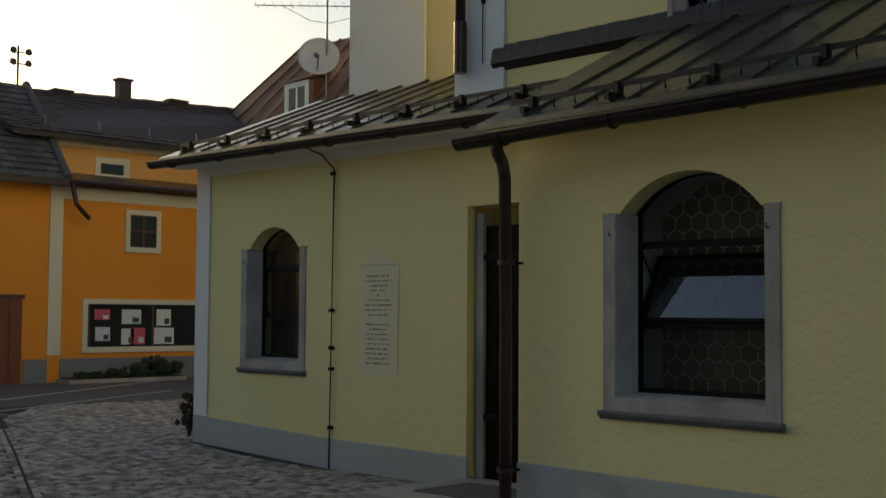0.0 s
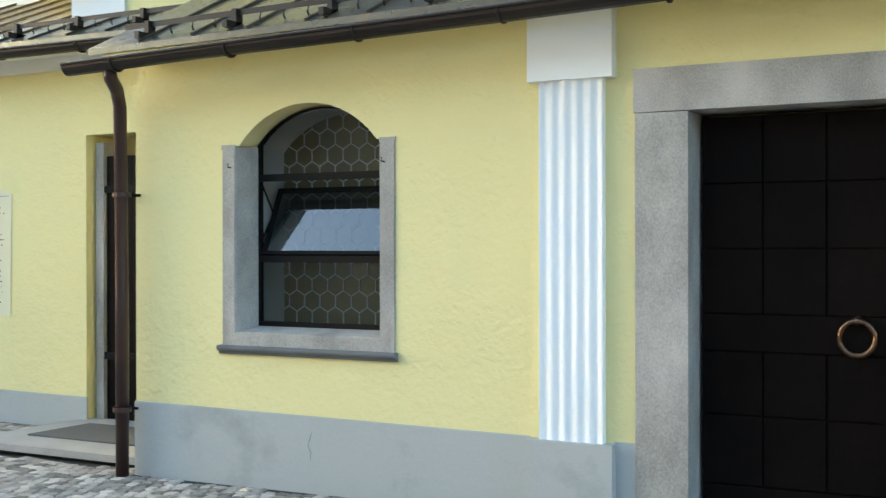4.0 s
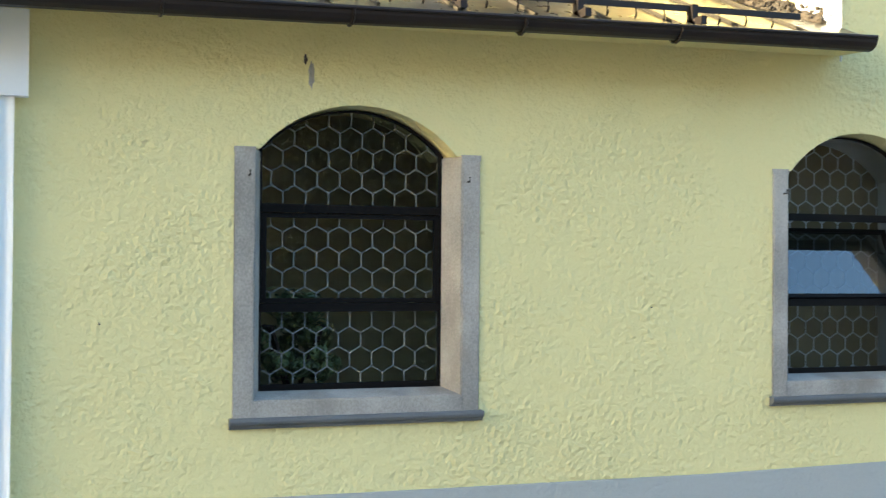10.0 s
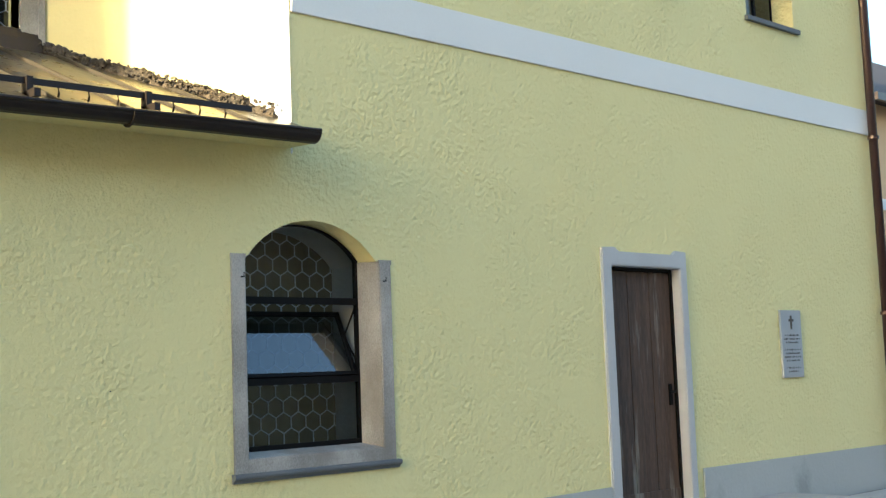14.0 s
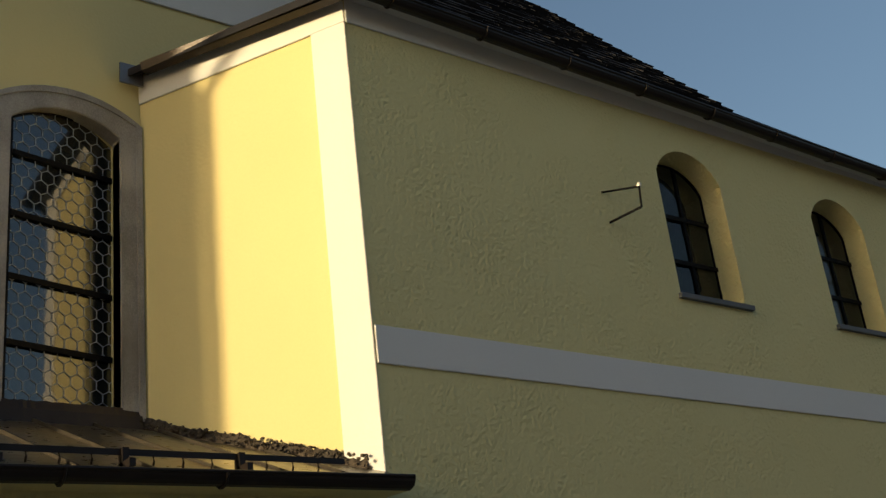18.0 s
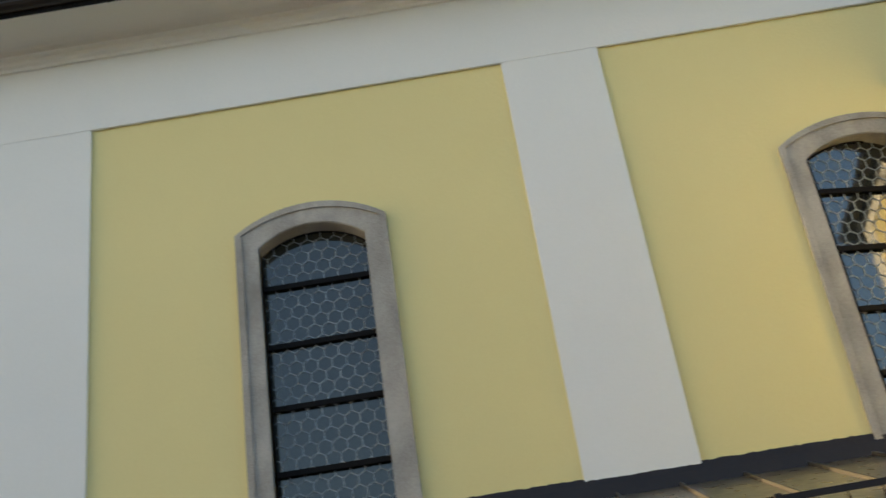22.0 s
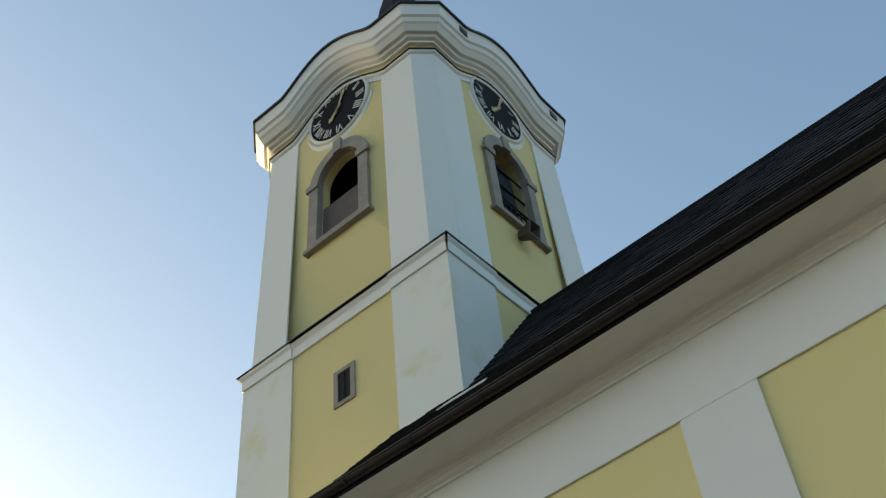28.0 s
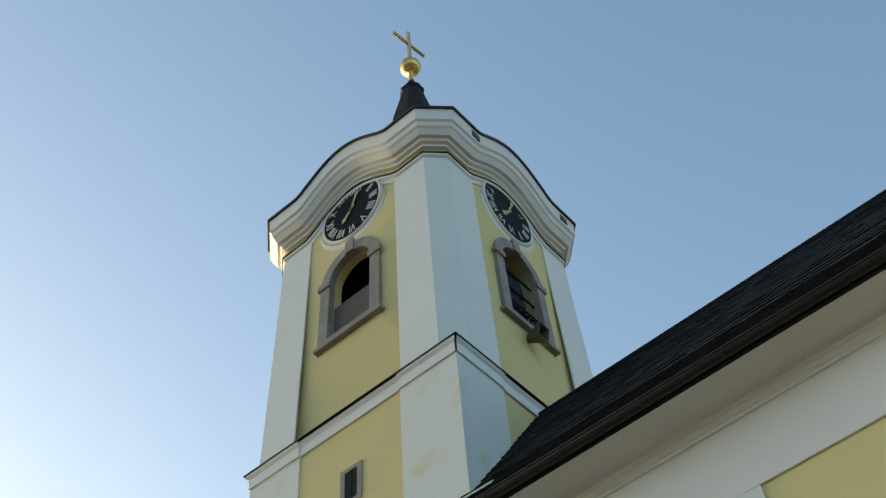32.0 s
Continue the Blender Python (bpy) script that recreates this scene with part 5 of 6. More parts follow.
SIDES = [Matrix.Rotation(math.pi / 2 * k, 4, "Z") for k in range(4)]   # front, east, north, west
H1, H2, H3, CH = 2.80, 2.54, 2.42, 0.33
L1, L2 = 10.5, 16.66
LEAN = 0.03            # the old tower stands a little out of plumb
TOP = 23.0
tpart("lowest_stage", ring_solid(square(H1), -0.4, L1 - 0.001), M_TOWER_YELLOW, label="yellow plastered lowest stage")
tpart("lower_stage", ring_solid(square(H2), L1, L2 - 0.001), M_TOWER_YELLOW, label="yellow plastered lower stage")
# belfry stage with real openings: four walls and chamfered corners
bel = arch(-0.56, 0.56, 19.0, 20.75, 0.56)
for k, s in enumerate(SIDES):
    bm = slab(rect(-H3 + CH, H3 - CH, L2, TOP + 0.6), [bel], face_of((0, -H3, 0), (1, 0), (0, 1)), 0.3)
    bm.transform(s)
    tpart("belfry_wall", bm, M_TOWER_YELLOW, label="yellow belfry wall with an arched opening")
    c = ring_solid([(H3 - CH, -H3), (H3, -H3 + CH), (H3 - 0.4, -H3 + CH + 0.3), (H3 - CH - 0.3, -H3 + 0.4)], L2, 22.86)
    c.transform(s)
    tpart("corner", c, M_WHITE, label="white chamfered corner")
    for a, b in ((-H3 + CH - 0.01, -1.25), (1.25, H3 - CH + 0.01)):
        q = cube(a, b, -H3 - 0.035, -H3 - 0.003, L2 + 0.06, 22.7)
        q.transform(s)
        tpart("pilaster_strip", q, M_WHITE)
    q = ring_solid([(H3 - CH - 0.0, -H3 - 0.035), (H3 + 0.035, -H3 + CH), (H3, -H3 + CH), (H3 - CH, -H3)], L2 + 0.06, 22.7)
    q.transform(s)
    tpart("corner_strip", q, M_WHITE)
    for (h, z0, z1) in ((H1, 0, L1 - 0.28), (H2, L1 + 0.2, L2 - 0.28)):
        for a, b in ((-h - 0.03, -1.25), (1.25, h + 0.03)):
            q = cube(a, b, -h - 0.035, -h - 0.003, z0, z1)
            q.transform(s)
            tpart("pilaster_strip", q, M_WHITE_WORN)
    # ledges: plain white band, drip moulding, dark metal cover
    for h, z, hu in ((H1, L1, H2), (H2, L2, H3)):
        prof = [(0, -0.28), (0.045, -0.28), (0.045, -0.06), (0.09, 0.0), (0.09, 0.05), (0.0, 0.05)]
        pth = []
        for x, ex in ((-h - 0.03, 0), (-1.25, 0), (-1.245, -0.03), (1.245, -0.03), (1.25, 0), (h + 0.03, 0)):
            o = Vector((0, -1, 0)) if abs(x) < h else Vector((-1 if x < 0 else 1, -1, 0)) * 1.0
            pth.append(((x * h / (h + 0.03) if abs(x) > h else x, -h - 0.03 - ex, z), o))
        bm = sweep(prof, pth)
        bm.transform(s)
        tpart("ledge", bm, M_WHITE)
        v = h + 0.145
        bm = quad_solid((-v, -v, z + 0.07), (v, -v, z + 0.07), (hu, -hu, z + 0.34), (-hu, -hu, z + 0.34), 0.02)
        bm.transform(s)
        tpart("ledge_cover", bm, M_GUTTER, label="dark sheet metal ledge cover")
    # stone frame of the belfry opening, with imposts and a keystone
    fr = slab(arch(-0.80, 0.80, 18.85, 20.75, 0.80), [arch(-0.555, 0.555, 19.0, 20.74, 0.555)], face_of((0, -H3 - 0.06, 0), (1, 0), (0, 1)), 0.16)
    fr.transform(s)
    op = tpart("belfry_opening", fr, M_GRANITE_OLD, label="grey stone frame round the belfry opening")
    for q in ((-0.86, -0.53, 20.62, 20.78), (0.53, 0.86, 20.62, 20.78), (-0.11, 0.11, 21.28, 21.66)):
        b = cube(q[0], q[1], -H3 - 0.10, -H3 - 0.03, q[2], q[3])
        b.transform(s)
        tpart("stone_block", b, M_GRANITE_OLD, op, bevel=0.01)
    b = cube(-0.86, 0.86, -H3 - 0.10, -H3 + 0.05, 18.78, 18.87)
    b.transform(s)
    tpart("sill", b, M_GRANITE_OLD, op, bevel=0.01)
    if k in (0, 2):
        b = cube(-0.56, 0.56, -H3 + 0.12, -H3 + 0.16, 19.0, 20.05)
        b.transform(s)
        tpart("shutter_board", b, M_SHUTTER, op, "brown boarding in the lower half")
    else:
        b = flat(arch(-0.56, 0.56, 19.0, 20.75, 0.555), -H3 + 0.12)
        b.transform(s)
        tpart("glazing", b, M_GLASS_CLEAR, op, "dark glazing")
        for z in (19.55, 20.1, 20.65):
            b = cube(-0.56, 0.56, -H3 + 0.09, -H3 + 0.12, z - 0.02, z + 0.02)
            b.transform(s)
            tpart("glazing_bar", b, M_IRON, op)
        for i in range(7):
            b = bar([(-0.5 + i / 6.0, -H3 + 0.03, 19.0), (-0.5 + i / 6.0, -H3 + 0.03, 19.5)], 0.016, 6)
            b.transform(s)
            tpart("rail_bar", b, M_IRON, op)
        b = bar([(-0.56, -H3 + 0.03, 19.5), (0.56, -H3 + 0.03, 19.5)], 0.02, 6)
        b.transform(s)
        tpart("hand_rail", b, M_IRON, op)
    # clock
    cz, R = 22.76, 0.83
    lay = s @ Matrix.Translation((0, -H3 - 0.05, cz)) @ Matrix.Rotation(math.pi / 2, 4, "X")
    rim = tpart("clock", lathe([(R, -0.03), (R + 0.07, -0.03), (R + 0.07, 0.03), (R + 0.04, 0.06), (R, 0.04)], 40, lay), M_WHITE, label="black clock dial in a thin round rim", smooth=False)
    tpart("dial", lathe([(0, 0.03), (R + 0.01, 0.03), (R + 0.01, -0.02), (0, -0.02)], 40, lay), M_CLOCK, rim)
    for hnum, txt in enumerate(("XII", "I", "II", "III", "IIII", "V", "VI", "VII", "VIII", "IX", "X", "XI")):
        ang = -2 * math.pi * hnum / 12
        cu = bpy.data.curves.new("numeral", "FONT")
        cu.body, cu.size, cu.align_x, cu.align_y, cu.extrude = txt, 0.27, "CENTER", "CENTER", 0.004
        tmp = bpy.data.objects.new("numeral", cu)
        me = bpy.data.meshes.new_from_object(tmp)
        bpy.data.objects.remove(tmp)
        me.materials.append(M_NUMERAL)
        ob = new("numeral", me)
        me.transform(lay @ Matrix.Rotation(ang, 4, "Z") @ Matrix.Translation((0, 0.64, 0.036)) @ Matrix.Diagonal((0.85, 1.25, 1, 1)))
        me.transform(Matrix.Translation((LEAN * 0.76, 0, 0)))
        ob.parent = rim
    for ang, ln_, w in ((-22, 0.62, 0.030), (-222, 0.40, 0.042)):
        bm = bmesh.new()
        vs = [bm.verts.new(p) for p in ((-w * 0.7, -0.14, 0.05), (w * 0.7, -0.14, 0.05), (w, ln_ * 0.6, 0.05), (w * 1.9, ln_ * 0.72, 0.05), (0, ln_, 0.05), (-w * 1.9, ln_ * 0.72, 0.05), (-w, ln_ * 0.6, 0.05))]
        bm.faces.new(vs)
        got = bmesh.ops.extrude_face_region(bm, geom=bm.faces[:])
        bmesh.ops.translate(bm, verts=[v for v in got["geom"] if isinstance(v, bmesh.types.BMVert)], vec=(0, 0, 0.012))
        bmesh.ops.recalc_face_normals(bm, faces=bm.faces[:])
        bm.transform(lay @ Matrix.Rotation(radians(ang), 4, "Z"))
        tpart("pointer", bm, M_GOLD, rim, "gilded pointer")
    # curved apron below the dial
    ap = [(R + 0.16) for _ in range(9)]
    path = [((r * math.cos(a), -H3, cz + r * math.sin(a)), (0, -1, 0)) for r, a in zip(ap, [math.pi * (1.06 + 0.88 * i / 8) for i in range(9)])]
    bm = sweep([(0.0, -0.10), (0.05, -0.10), (0.07, 0.02), (0.03, 0.10), (0.0, 0.10)], path)
    bm.transform(s)
    tpart("clock_apron", bm, M_WHITE)

# cornice that arches up over the four dials
def lift(u):
    """How far the cornice rises at u along a side."""
    return 0.62 * max(0.0, math.cos(math.pi / 2 * min(1, abs(u) / 1.35))) ** 1.1


def cornice_band(profile, name, mtl, label):
    pth = []
    for s in SIDES:
        a, b = -H3 + CH, H3 - CH
        for i in range(25):
            u = a + (b - a) * i / 24
            o = s.to_3x3() @ Vector((0, -1, 0))
            if i == 0:
                o = s.to_3x3() @ Vector((-0.414, -1, 0))
            if i == 24:
                o = s.to_3x3() @ Vector((0.414, -1, 0))
            pth.append((s @ Vector((u, -H3, lift(u))), o))
    pth.append(pth[0])
    bm = sweep(profile, pth)
    return tpart(name, bm, mtl, label=label)


cornice_band([(0.0, 22.62), (0.05, 22.62), (0.05, 22.74), (0.10, 22.78), (0.10, 22.84), (0.0, 22.84)], "lower_moulding", M_WHITE, "white moulding under the main cornice")
cornice_band([(0.0, 22.845), (0.125, 22.845), (0.125, 22.875), (0.0, 22.90)], "moulding_cover", M_GUTTER, "dark metal strip on the lower moulding")
cornice_band([(0.0, 23.13), (0.08, 23.13), (0.08, 23.19), (0.16, 23.22), (0.18, 23.29), (0.26, 23.30), (0.34, 23.44), (0.38, 23.48), (0.40, 23.60), (0.45, 23.64), (0.47, 24.02), (0.0, 24.02)], "cornice", M_WHITE, "heavy white cornice arching over the dials")
cornice_band([(0.0, 24.03), (0.52, 24.0), (0.52, 24.06), (0.0, 24.12)], "cornice_cover", M_GUTTER, "dark metal edge of the spire roof")
for u in (-1.48, 1.83):
    part("vent", cube(TX + H3 + 0.505, TX + H3 + 0.53, TY + u - 0.13, TY + u + 0.13, 23.72 + lift(u), 23.92 + lift(u)), M_GUTTER, tower, "small dark vent in the cornice").location = (-TX, -TY, 0)
# solid near-black core paints the shade inside the belfry openings
tpart("belfry_shade_core", ring_solid(square(H3 - 0.75), L2, TOP), M_INNER_SHADE, label="near-black core block, the shade behind the belfry openings")
tpart("upper_block", ring_solid(chamfered(H3 - 0.004, CH), 22.862, 24.05), M_TOWER_YELLOW)
# spire
sp = []
for r, z in ((2.75, 24.05), (2.45, 24.8), (1.75, 25.6), (1.15, 26.5), (0.85, 27.5), (0.62, 28.9), (0.42, 29.8), (0.30, 30.35), (0.36, 30.45), (0.22, 30.65), (0.10, 31.0)):
    sp.append([(r * math.cos(math.pi / 8 + math.pi / 4 * i), r * math.sin(math.pi / 8 + math.pi / 4 * i), z) for i in range(8)])
bm = bmesh.new()
rings = [[bm.verts.new(p) for p in ringp] for ringp in sp]
for a, b in zip(rings, rings[1:]):
    for i in range(8):
        bm.faces.new((a[i], a[(i + 1) % 8], b[(i + 1) % 8], b[i]))
bm.faces.new(rings[-1])
spire = tpart("spire", bm, M_SLATE, label="dark tapering spire roof")
tpart("ball", lathe([(0.07, 30.9), (0.07, 31.45)] + [(max(0.0, 0.31 * math.sin(a)), 31.78 - 0.31 * math.cos(a)) for a in [math.pi * k / 12 for k in range(1, 13)]], 24), M_GOLD, spire, "gilded ball", smooth=True)
bm = bmesh.new()
box(bm, -0.05, 0.05, -0.035, 0.035, 32.0, 33.8)
box(bm, -0.62, 0.62, -0.0352, 0.0352, 33.05, 33.15)
bm.transform(Matrix.Rotation(radians(84), 4, "Z"))
tpart("cross", bm, M_GOLD, spire, "gilded cross", bevel=0.012)
# small stair window and loudspeaker horn
sw = tpart("stair_window", slab(rect(-0.25, 0.25, 14.55, 15.35), [rect(-0.15, 0.15, 14.63, 15.27)], face_of((0.06, -H2 - 0.03, 0), (1, 0), (0, 1)), 0.1), M_GRANITE_OLD, label="small stone-framed stair window")
# near-black plate on the wall paints the window's dark inside
tpart("pane", cube(-0.09, 0.21, -H2 - 0.012, -H2 - 0.004, 14.63, 15.27), M_INNER_SHADE, sw)
tpart("glazing_bar", cube(0.045, 0.075, -H2 - 0.022, -H2 - 0.012, 14.63, 15.27), M_IRON, sw)
horn = tpart("loudspeaker_horn", lathe([(0.07, -0.22), (0.12, -0.1), (0.18, 0.08), (0.25, 0.2), (0.22, 0.2), (0.10, -0.05), (0, -0.1)], 4, Matrix.Translation((H3 + 0.30, -0.05, 18.55)) @ Matrix.Rotation(radians(100), 4, "Y") @ Matrix.Rotation(math.pi / 4, 4, "Z")), M_HORN, label="brown loudspeaker horn on the belfry sill")
tpart("horn_arm", bar([(H3, -0.05, 18.8), (H3 + 0.26, -0.05, 18.6)], 0.03), M_IRON, horn)


# ---------------------------------------------------------------- houses round the square
def casement(parent, x, y0, y1, z0, z1, mtl, trim, axis="x", out=1, cols=2, rows=2):
    """A framed window on a wall that faces along an axis; it stands a little proud, with panes and glazing bars."""
    def put(u0, u1, w0, w1, a, b):
        return cube(min(x + out * a, x + out * b), max(x + out * a, x + out * b), u0, u1, w0, w1) if axis == "x" else cube(u0, u1, min(x + out * a, x + out * b), max(x + out * a, x + out * b), w0, w1)
    t = 0.13
    w = part("window", put(y0 - t, y1 + t, z1, z1 + t, -0.02, 0.04), trim, parent, "window in a pale plaster surround")
    part("surround", put(y0 - t, y1 + t, z0 - t, z0, -0.02, 0.05), trim, w)
    for a, b in ((y0 - t, y0), (y1, y1 + t)):
        part("surround", put(a, b, z0, z1, -0.02, 0.04), trim, w)
    part("pane", put(y0, y1, z0, z1, -0.01, 0.006), M_GLASS_BLIND, w)
    for c in range(cols + 1):
        u = y0 + (y1 - y0) * c / cols
        part("stile", put(max(y0, u - 0.035), min(y1, u + 0.035), z0, z1, 0.006, 0.03), mtl, w)
    for r in range(rows + 1):
        v = z0 + (z1 - z0) * r / rows
        part("rail", put(y0, y1, max(z0, v - 0.03), min(z1, v + 0.03), 0.006, 0.026), mtl, w)
    return w


M_BROWN = material("brown_window_paint", (0.10, 0.035, 0.025), (0.07, 0.025, 0.02), rough=0.5, bump=0.05)
M_REDDOOR = material("red_brown_door", (0.20, 0.055, 0.02), (0.14, 0.04, 0.018), rough=0.6, scale=3, fine=30, bump=0.2, stretch=(4, 4, 0.6))
M_PAPER = material("white_paper", (0.72, 0.73, 0.72), (0.62, 0.64, 0.64), rough=0.8, scale=8, fine=20, amount=0.3, bump=0)
M_PINK = material("pink_poster", (0.62, 0.10, 0.16), (0.50, 0.08, 0.13), rough=0.7, scale=6, fine=20, bump=0)
M_BASE_GREY = material("grey_base_paint", (0.22, 0.225, 0.235), (0.17, 0.175, 0.18), rough=0.9, scale=1.5, fine=40, bump=0.2)
M_WHITELINE = material("worn_road_paint", (0.50, 0.50, 0.48), (0.30, 0.30, 0.29), rough=0.9, scale=3, fine=60, bump=0.1)
HX = -27.5
shop = thing("orange_shop_house", "orange plastered shop house with a grey base and dark roof", "house", at=(0, 0.42, 0))
part("wall", cube(HX - 1.6, HX, 12.85, 26, -0.3, 4.75), M_ORANGE, shop, "orange plastered ground storey")
part("upper_wall", cube(HX - 8, HX - 1.5, 12.6, 27, -0.3, 6.3), M_ORANGE_PALE, shop, "lighter orange upper storey set back")
part("base", cube(HX - 0.3, HX + 0.03, 13.2, 26, -0.3, 0.57), M_BASE_GREY, shop, "grey painted base")
part("corner_strip", cube(HX - 0.2, HX + 0.035, 12.86, 13.2, 0.66, 4.75), M_CREAM, shop, "cream plaster strip")
part("frieze", cube(HX - 0.2, HX + 0.03, 13.2, 26, 4.45, 4.76), M_CREAM, shop, "cream plaster frieze")
part("upper_frieze", cube(HX - 1.6, HX - 1.47, 12.6, 27, 5.98, 6.3), M_CREAM, shop)
part("pent_roof", quad_solid((HX + 0.32, 13.0, 4.86), (HX + 0.32, 26, 4.86), (HX - 1.55, 26, 5.3), (HX - 1.55, 13.0, 5.3), 0.08), M_PIPE, shop, "brown sheet pent roof")
part("eaves_gutter", bar([(HX + 0.36, 13.0, 4.84), (HX + 0.36, 26, 4.84)], 0.07), M_PIPE, shop)
part("gutter_spout", bar([(HX + 0.36, 13.25, 4.8), (HX + 0.38, 13.35, 4.3), (HX + 0.3, 13.6, 4.1), (HX + 0.3, 13.75, 3.98)], 0.06), M_PIPE, shop, "bent brown gutter spout")
casement(shop, HX, 15.03, 15.79, 3.35, 4.17, M_BROWN, M_CREAM)
casement(shop, HX, 17.9, 18.66, 3.35, 4.17, M_BROWN, M_CREAM)
casement(shop, HX - 1.5, 14.97, 15.72, 5.3, 5.64, M_CREAM, M_CREAM, cols=1, rows=1)
disp = part("display_window", cube(HX - 0.02, HX + 0.004, 13.9, 19.4, 0.84, 1.9), M_GLASS_BLIND, shop, "dark shop window with notices")
for a, b, c, d in ((13.77, 19.53, 1.9, 2.03), (13.77, 19.53, 0.70, 0.84), (13.77, 13.9, 0.84, 1.9), (19.4, 19.53, 0.84, 1.9)):
    part("surround", cube(HX - 0.02, HX + 0.05, a, b, c, d), M_CREAM, disp)
for y in (13.9, 15.7, 17.5, 19.3):
    part("stile", cube(HX + 0.005, HX + 0.03, y, y + 0.07, 0.84, 1.9), M_BROWN, disp)
for y, z, w, h, m in ((14.1, 1.6, 0.42, 0.26, M_PINK), (14.13, 1.08, 0.40, 0.34, M_PAPER), (14.85, 1.5, 0.55, 0.36, M_PAPER), (14.85, 0.98, 0.35, 0.4, M_PAPER), (15.1, 0.98, 0.42, 0.42, M_PINK), (15.85, 1.45, 0.42, 0.42, M_PAPER), (15.75, 0.98, 0.62, 0.42, M_PAPER), (17.62, 1.6, 0.35, 0.26, M_PAPER)):
    p = part("notice", cube(HX + 0.005, HX + 0.014, y, y + w, z - 0.09, z + h - 0.09), m, disp)
    part("picture_block", cube(HX + 0.014, HX + 0.017, y + w * 0.55, y + w * 0.9, z + h * 0.1 - 0.09, z + h * 0.45 - 0.09), M_INK if m is M_PAPER else M_PAPER, p)
tiled_slope(shop, (HX - 1.1, 12.4, 6.22), (HX - 1.1, 27.2, 6.22), (HX - 4.8, 27.2, 8.40), (HX - 4.8, 12.4, 7.74), 14, 60, M_TILE, 0.03, "tile_course")
part("roof_board", quad_solid((HX - 1.1, 12.4, 6.2), (HX - 1.1, 27.2, 6.2), (HX - 4.8, 27.2, 8.38), (HX - 4.8, 12.4, 7.72), 0.1), M_TILE, shop)
part("roof_board", quad_solid((HX - 8.5, 27.2, 6.2), (HX - 8.5, 12.4, 6.2), (HX - 4.8, 12.4, 7.72), (HX - 4.8, 27.2, 8.38), 0.1), M_TILE, shop)
part("ridge_tiles", bar([(HX - 4.8, 12.4 + 0.35 * i, 7.76 + 0.0155 * i + 0.02 * (i % 2)) for i in range(43)], 0.10), M_TILE, shop)
for y, w, h in ((17.33, 0.19, 0.47), (19.08, 0.28, 0.08), (15.3, 0.25, -0.12)):
    c = part("chimney", cube(HX - 4.95, HX - 4.65, y, y + 2 * w, 7.7, 8.1 + h), M_TILE, shop)
    part("chimney_cap", cube(HX - 5.0, HX - 4.6, y - 0.05, y + 2 * w + 0.05, 8.1 + h, 8.16 + h), M_TILE, c)
for y in (13.5, 15.0, 16.5, 18.0, 19.5, 21.0):
    part("snow_hook", bar([(HX - 1.6, y, 6.5), (HX - 1.6, y, 6.72)], 0.03), M_STEEL, shop)

old = thing("orange_corner_house", "orange house with a grey hipped tile roof and brown gate", "house", at=(0, 0.42, 0))
part("wall", cube(HX - 9, HX + 0.02, 2.0, 12.85, -0.3, 4.9), M_ORANGE, old, "deep orange plaster wall")
part("base", cube(HX - 0.3, HX + 0.05, 12.25, 12.86, -0.3, 0.57), M_BASE_GREY, old, "grey painted base")
gatep = part("gate", cube(HX, HX + 0.06, 9.6, 12.2, 0.0, 2.0), M_REDDOOR, old, "red-brown wooden gate")
for k in range(8):
    part("board", cube(HX + 0.06, HX + 0.08, 9.65 + 0.32 * k, 9.65 + 0.32 * k + 0.29, 0.05, 1.95), M_REDDOOR, gatep)
part("gate_head", cube(HX, HX + 0.09, 9.5, 12.25, 2.0, 2.1), M_BROWN, old)
tiled_slope(old, (HX + 0.45, 1.6, 4.85), (HX + 0.45, 13.1, 4.85), (HX - 4.3, 14.25, 7.92), (HX - 4.3, 1.6, 7.92), 16, 40, M_TILE_GREY, 0.035, "tile_course")
part("roof_board", quad_solid((HX + 0.45, 1.6, 4.83), (HX + 0.45, 13.1, 4.83), (HX - 4.3, 14.25, 7.90), (HX - 4.3, 1.6, 7.90), 0.12), M_TILE_GREY, old)
part("hip_tiles", bar([(HX + 0.45, 13.1, 4.9), (HX - 4.3, 14.25, 7.95)], 0.11), M_TILE_GREY, old)
part("eaves_board", cube(HX + 0.3, HX + 0.5, 1.6, 13.1, 4.72, 4.86), M_PIPE, old)
part("mast", bar([(HX - 4.3, 14.0, 7.8), (HX - 4.3, 14.0, 9.0)], 0.03), M_PIPE, old, "roof pole with small loudspeakers")
for z, dy in ((8.5, 0.22), (8.82, 0.22)):
    part("mast_arm", bar([(HX - 4.3, 14.0 - dy, z), (HX - 4.3, 14.0 + dy, z)], 0.02), M_PIPE, old)
    for q in (-1, 1):
        part("small_horn", lathe([(0.03, 0), (0.05, 0.1), (0.10, 0.18), (0, 0.18)], 10, Matrix.Translation((HX - 4.3, 14.0 + q * dy, z)) @ Matrix.Rotation(radians(90), 4, "Y")), M_PIPE, old)

man = thing("mansard_house", "house with a red-brown metal mansard roof and a dormer", "house")
part("wall", cube(-32.9, -20, 21.6, 31, -0.3, 7.3), M_CREAM, man)
part("lower_slope", ring_solid([(-33.3, 21.2), (-19.6, 21.2), (-19.6, 31.4), (-33.3, 31.4)], 7.2, 9.9, [(-29.7, 22.6), (-22, 22.6), (-22, 30), (-29.7, 30)]), M_RUST_TILE, man, "steep red-brown sheet metal slope")
